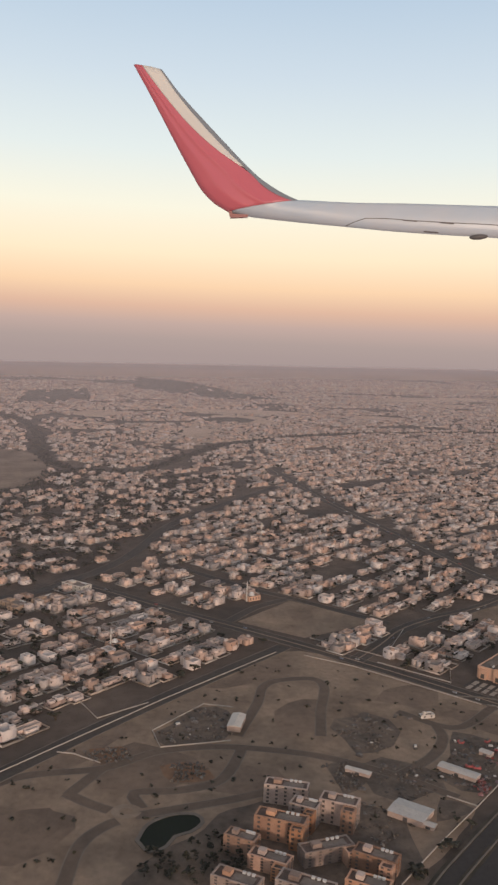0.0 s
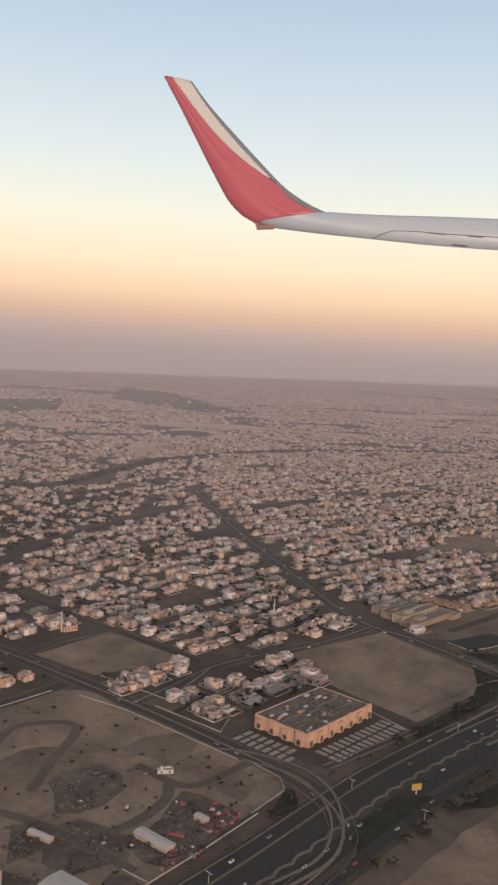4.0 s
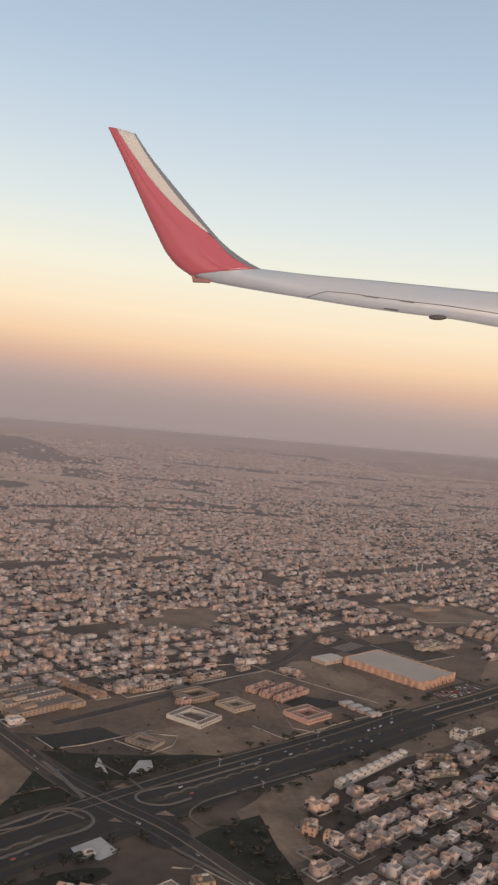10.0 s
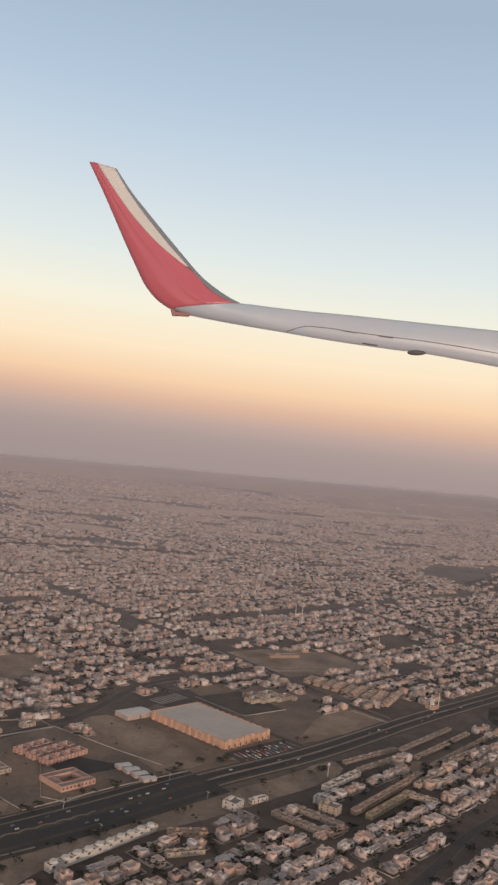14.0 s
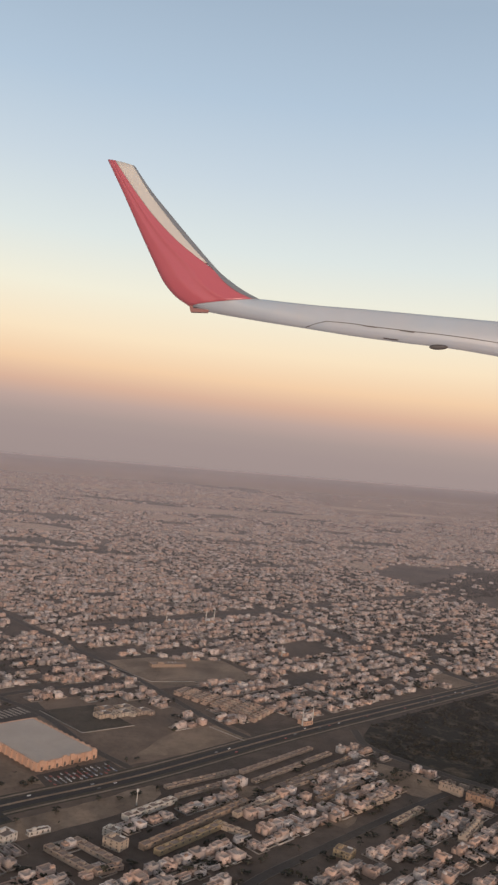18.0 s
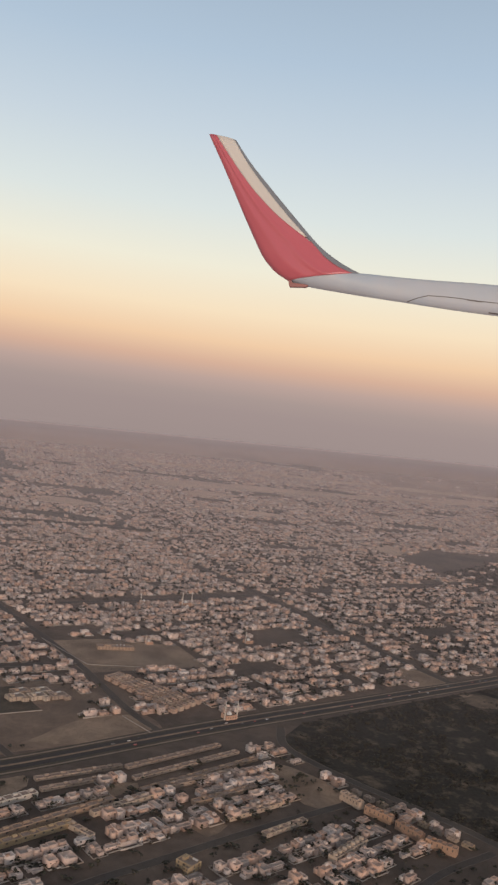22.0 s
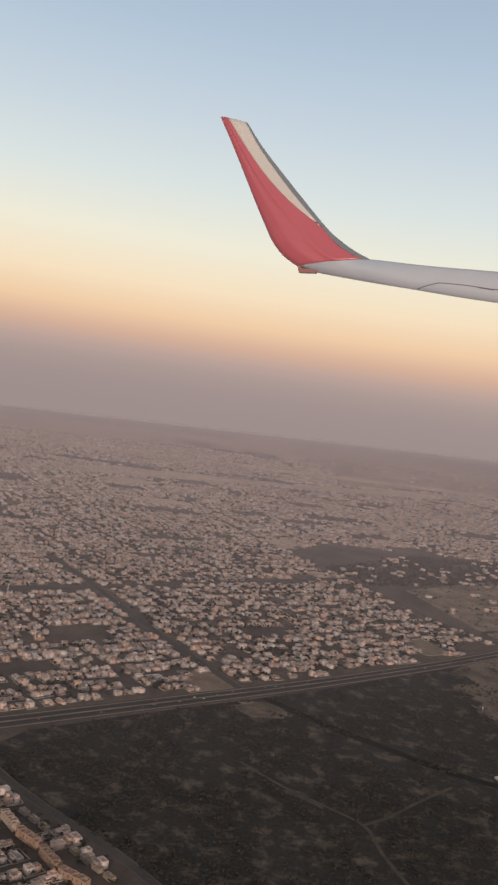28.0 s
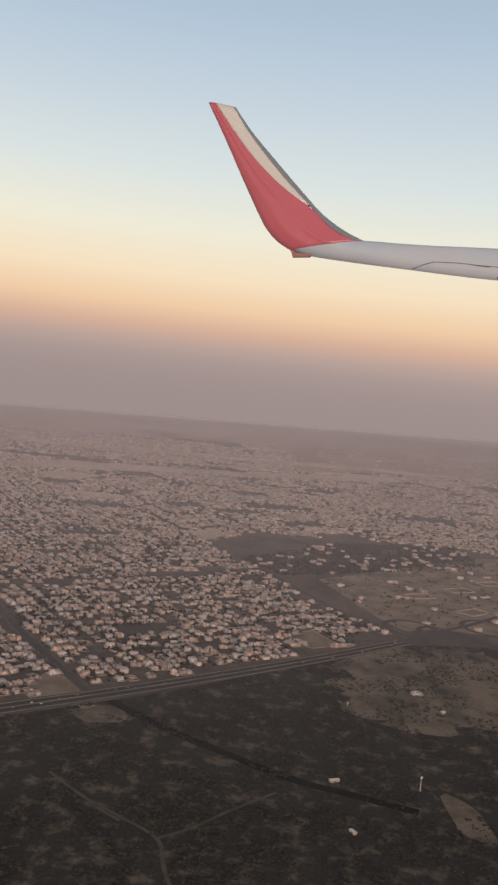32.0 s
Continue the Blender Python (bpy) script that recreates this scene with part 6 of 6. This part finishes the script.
# ---- dust haze painted on see-through sheets over the plain, more opaque with distance ----
def haze_sheets():
    m = bpy.data.materials.new("dust_haze")
    m.use_nodes = True
    n, k = m.node_tree.nodes, m.node_tree.links
    n.clear()
    out, mix = n.new("ShaderNodeOutputMaterial"), n.new("ShaderNodeMixShader")
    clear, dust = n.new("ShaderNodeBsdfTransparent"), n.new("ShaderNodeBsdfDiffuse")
    # pale mauve tint that imitates the veil of distant air
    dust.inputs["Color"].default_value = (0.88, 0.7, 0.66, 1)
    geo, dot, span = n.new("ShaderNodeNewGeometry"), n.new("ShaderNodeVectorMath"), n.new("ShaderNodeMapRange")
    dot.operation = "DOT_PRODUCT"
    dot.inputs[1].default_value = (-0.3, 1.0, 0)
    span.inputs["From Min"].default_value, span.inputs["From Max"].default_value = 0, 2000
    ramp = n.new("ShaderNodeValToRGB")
    # painted haze: distance over the plain, share of the view it covers
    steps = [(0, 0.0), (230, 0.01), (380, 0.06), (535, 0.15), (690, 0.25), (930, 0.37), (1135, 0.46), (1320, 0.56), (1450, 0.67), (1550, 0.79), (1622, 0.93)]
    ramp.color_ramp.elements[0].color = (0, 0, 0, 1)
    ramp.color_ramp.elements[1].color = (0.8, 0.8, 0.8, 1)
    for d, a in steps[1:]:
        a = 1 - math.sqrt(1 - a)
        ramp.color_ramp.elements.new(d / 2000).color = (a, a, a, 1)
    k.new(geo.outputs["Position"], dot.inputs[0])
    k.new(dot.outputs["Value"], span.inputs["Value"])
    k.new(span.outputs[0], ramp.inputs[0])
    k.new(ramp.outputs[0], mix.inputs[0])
    k.new(clear.outputs[0], mix.inputs[1])
    k.new(dust.outputs[0], mix.inputs[2])
    k.new(mix.outputs[0], out.inputs[0])
    # two added sheets share the imitated haze between them
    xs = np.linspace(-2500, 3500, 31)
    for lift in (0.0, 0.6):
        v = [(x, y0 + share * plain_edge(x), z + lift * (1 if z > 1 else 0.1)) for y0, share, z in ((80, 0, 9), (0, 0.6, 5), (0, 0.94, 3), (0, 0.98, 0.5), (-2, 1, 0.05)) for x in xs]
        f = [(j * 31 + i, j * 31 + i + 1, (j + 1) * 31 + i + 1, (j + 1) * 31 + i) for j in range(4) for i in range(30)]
        tagged(new("dust_haze", mesh_of("dust_haze", v, f, [m])), "see-through sheet tinted pale mauve to imitate dust haze low over the distant plain", "haze", kind="backdrop")


haze_sheets()
patch("far_ridge", [(x, plain_edge(x) * share) for x, share in ((-650, 0.955), (-300, 0.945), (0, 0.95), (250, 0.94), (520, 0.955), (760, 0.962), (500, 0.975), (200, 0.968), (-100, 0.974), (-400, 0.968))],
      0.06, VERGE, "dark low ridge at the edge of the plain", "ridge", ragged=8.0)


# ---- the aircraft's wing, seen against the sky ----
WING_PLACE = (861.9, 4451.4, -27.9, 84.871, -6.626, -7.309)
WING_STEP = 2.9
RED = material("red_paint", (0.50, 0.118, 0.148), 0.28, 0.06, 0.004, 0.002)
IVORY = material("ivory_paint", (0.60, 0.57, 0.53), 0.35, 0.06, 0.004, 0.002)
SLATE = material("slate_paint", (0.2, 0.215, 0.24), 0.4, 0.06, 0.004, 0.002)
SKIN = material("wing_skin", (0.39, 0.45, 0.52), 0.32, 0.06, 0.006, 0.0022, (0.44, 0.46, 0.5))
SEAM = material("panel_seam", (0.1, 0.09, 0.09), 0.6, 0.1, 0.01, 0.003)


def wing():
    top = empty("aircraft_wing", pose(*WING_PLACE), "grey airliner wing with an upswept red, ivory and slate winglet", "wing")

    def at(p):
        return ((p[0] - 95 - 441) * WING_STEP, (784 - p[1] - 128) * WING_STEP)

    winglet = [((253, 147), (303, 159)), ((278, 200), (332, 203)), ((301, 252), (371, 252)), ((322, 300), (413, 303)), ((345, 350), (453, 350)),
               ((358, 375), (480, 374)), ((378, 399), (506, 392)), ((403, 417), (530, 405))]
    span = [((403, 417), (530, 405)), ((435, 427), (542, 406)), ((520, 443), (590, 412)), ((610, 458), (645, 418)), ((700, 473), (725, 425)), ((800, 487), (815, 434)), ((890, 499), (895, 442)),
            ((1100, 538), (1100, 462)), ((1420, 598), (1420, 492))]

    def smooth_rows(rows, steps=4):
        """A Catmull-Rom passage through rows of numbers."""
        p = [np.array(r, float) for r in rows]
        p = [2 * p[0] - p[1]] + p + [2 * p[-1] - p[-2]]
        out = []
        for a, b, c, d in zip(p, p[1:], p[2:], p[3:]):
            for i in range(steps):
                t = i / steps
                out.append(0.5 * (2 * b + (c - a) * t + (2 * a - 5 * b + 4 * c - d) * t * t + (3 * b - a - 3 * c + d) * t ** 3))
        return out + [p[-2]]

    def skin(name, stations, bands, mat, label, ridge=0.0, upto=None):
        """A closed shell between two shares of the chord at every station."""
        bm = bmesh.new()
        rings = []
        for tx, ty, lx, ly, s0, s1 in smooth_rows([(*at(t), *at(l), *band) for (t, l), band in zip(stations, bands)])[:upto]:
            chord = math.hypot(lx - tx, ly - ty)
            ring = []
            count = 20 if ridge else 8
            shares = [s0 + (s1 - s0) * i / count for i in range(count + 1)]
            for s in shares:
                crease = ridge * chord * (math.exp(-((s / s1 - 0.62) / 0.07) ** 2) + 0.6 * math.exp(-((s / s1 - 0.3) / 0.09) ** 2)) if ridge else 0.0
                ring.append((tx + (lx - tx) * s, ty + (ly - ty) * s, 0.30 * chord * math.sqrt(max(s, 0)) * max(1 - s, 0) ** 0.7 + crease))
            for s in shares[::-1]:
                ring.append((tx + (lx - tx) * s, ty + (ly - ty) * s, -0.30 * chord * math.sqrt(max(s, 0)) * max(1 - s, 0) ** 0.7 - 3))
            rings.append([bm.verts.new(q) for q in ring])
        n = len(rings[0])
        for a, b in zip(rings, rings[1:]):
            for i in range(n):
                bm.faces.new((a[i], a[(i + 1) % n], b[(i + 1) % n], b[i]))
        bm.faces.new(rings[0][::-1])
        bm.faces.new(rings[-1])
        bmesh.ops.recalc_face_normals(bm, faces=bm.faces[:])
        for q in bm.faces:
            q.smooth = len(q.verts) == 4
        return part(name, bm, mat, top, label)

    red_end = [0.3, 0.42, 0.52, 0.68, 0.92, 0.88, 0.87, 0.9]
    white_end = [0.93, 0.88, 0.86, 0.88, 0.925, 0.885, 0.875, 0.905]
    skin("winglet", winglet, [(0, e) for e in red_end], RED, "glossy red winglet panel", 0.02)
    skin("stripe", winglet, list(zip(red_end, white_end)), IVORY, "ivory stripe along the winglet", upto=16)
    skin("leading_edge", winglet, [(e, 1) for e in white_end], SLATE, "dark slate leading edge")
    skin("wing_panel", span, [(0, 1)] * len(span), SKIN, "pale grey metal wing underside")

    def depth(x, y, stations=span):
        """Height of the wing's near face over its middle plane."""
        for (ta, la), (tb, lb) in zip(stations, stations[1:]):
            if ta[0] <= x <= tb[0]:
                f = (x - ta[0]) / (tb[0] - ta[0])
                t, l = np.array(ta) * (1 - f) + np.array(tb) * f, np.array(la) * (1 - f) + np.array(lb) * f
                d = l - t
                share = min(max(float((np.array((x, y)) - t) @ d / (d @ d)), 0), 1)
                return 0.30 * float(np.hypot(*d)) * WING_STEP * math.sqrt(share) * (1 - share) ** 0.7
        return 0.0

    def seam(points, half, mat, name, lift=2.5):
        line = smooth_line([(x, y) for x, y in points], 8)
        a, b = offset_line(line, half), offset_line(line, -half)
        v = [(*at(p), depth(*p) + lift) for p in a] + [(*at(p), depth(*p) + lift) for p in b]
        n = len(line)
        ob = new(name, mesh_of(name, v, [(i, i + 1, i + 1 + n, i + n) for i in range(n - 1)], [mat]))
        ob.parent = top

    seam([(612, 457), (630, 451), (648, 447)], 0.7, SEAM, "panel_seam")
    seam([(648, 447), (690, 451), (730, 457), (800, 466), (880, 476), (1000, 496), (1300, 550)], 0.6, SEAM, "panel_seam")
    for x, y in ((790, 466), (762, 479), (725, 457)):
        seam([(x - 12, y - 2), (x, y), (x + 14, y + 2)], 0.9, SEAM, "access_panel")
    bm = bmesh.new()
    tip = [(403, 415), (409, 415), (411, 421), (440, 425), (436, 429), (406, 428)]
    a = [bm.verts.new((*at(p), 14)) for p in tip]
    b = [bm.verts.new((*at(p), -14)) for p in tip]
    bm.faces.new(a[::-1])
    bm.faces.new(b)
    for i in range(len(tip)):
        bm.faces.new((a[i], a[(i + 1) % len(tip)], b[(i + 1) % len(tip)], b[i]))
    bmesh.ops.recalc_face_normals(bm, faces=bm.faces[:])
    part("tip_fairing", bm, material("fairing_paint", (0.3, 0.13, 0.12), 0.5, 0.1, 0.01, 0.003), top, "small dark red tip fairing")
    bm = bmesh.new()
    bmesh.ops.create_icosphere(bm, subdivisions=3, radius=1.0)
    cx, cy = at((848, 493))
    for v in bm.verts:
        v.co = Vector((cx + v.co.x * 17 * WING_STEP, cy + v.co.y * 5 * WING_STEP, v.co.z * 16))
    for q in bm.faces:
        q.smooth = True
    part("flap_fairing", bm, SEAM, top, "dark flap track fairing")
    return top


wing()
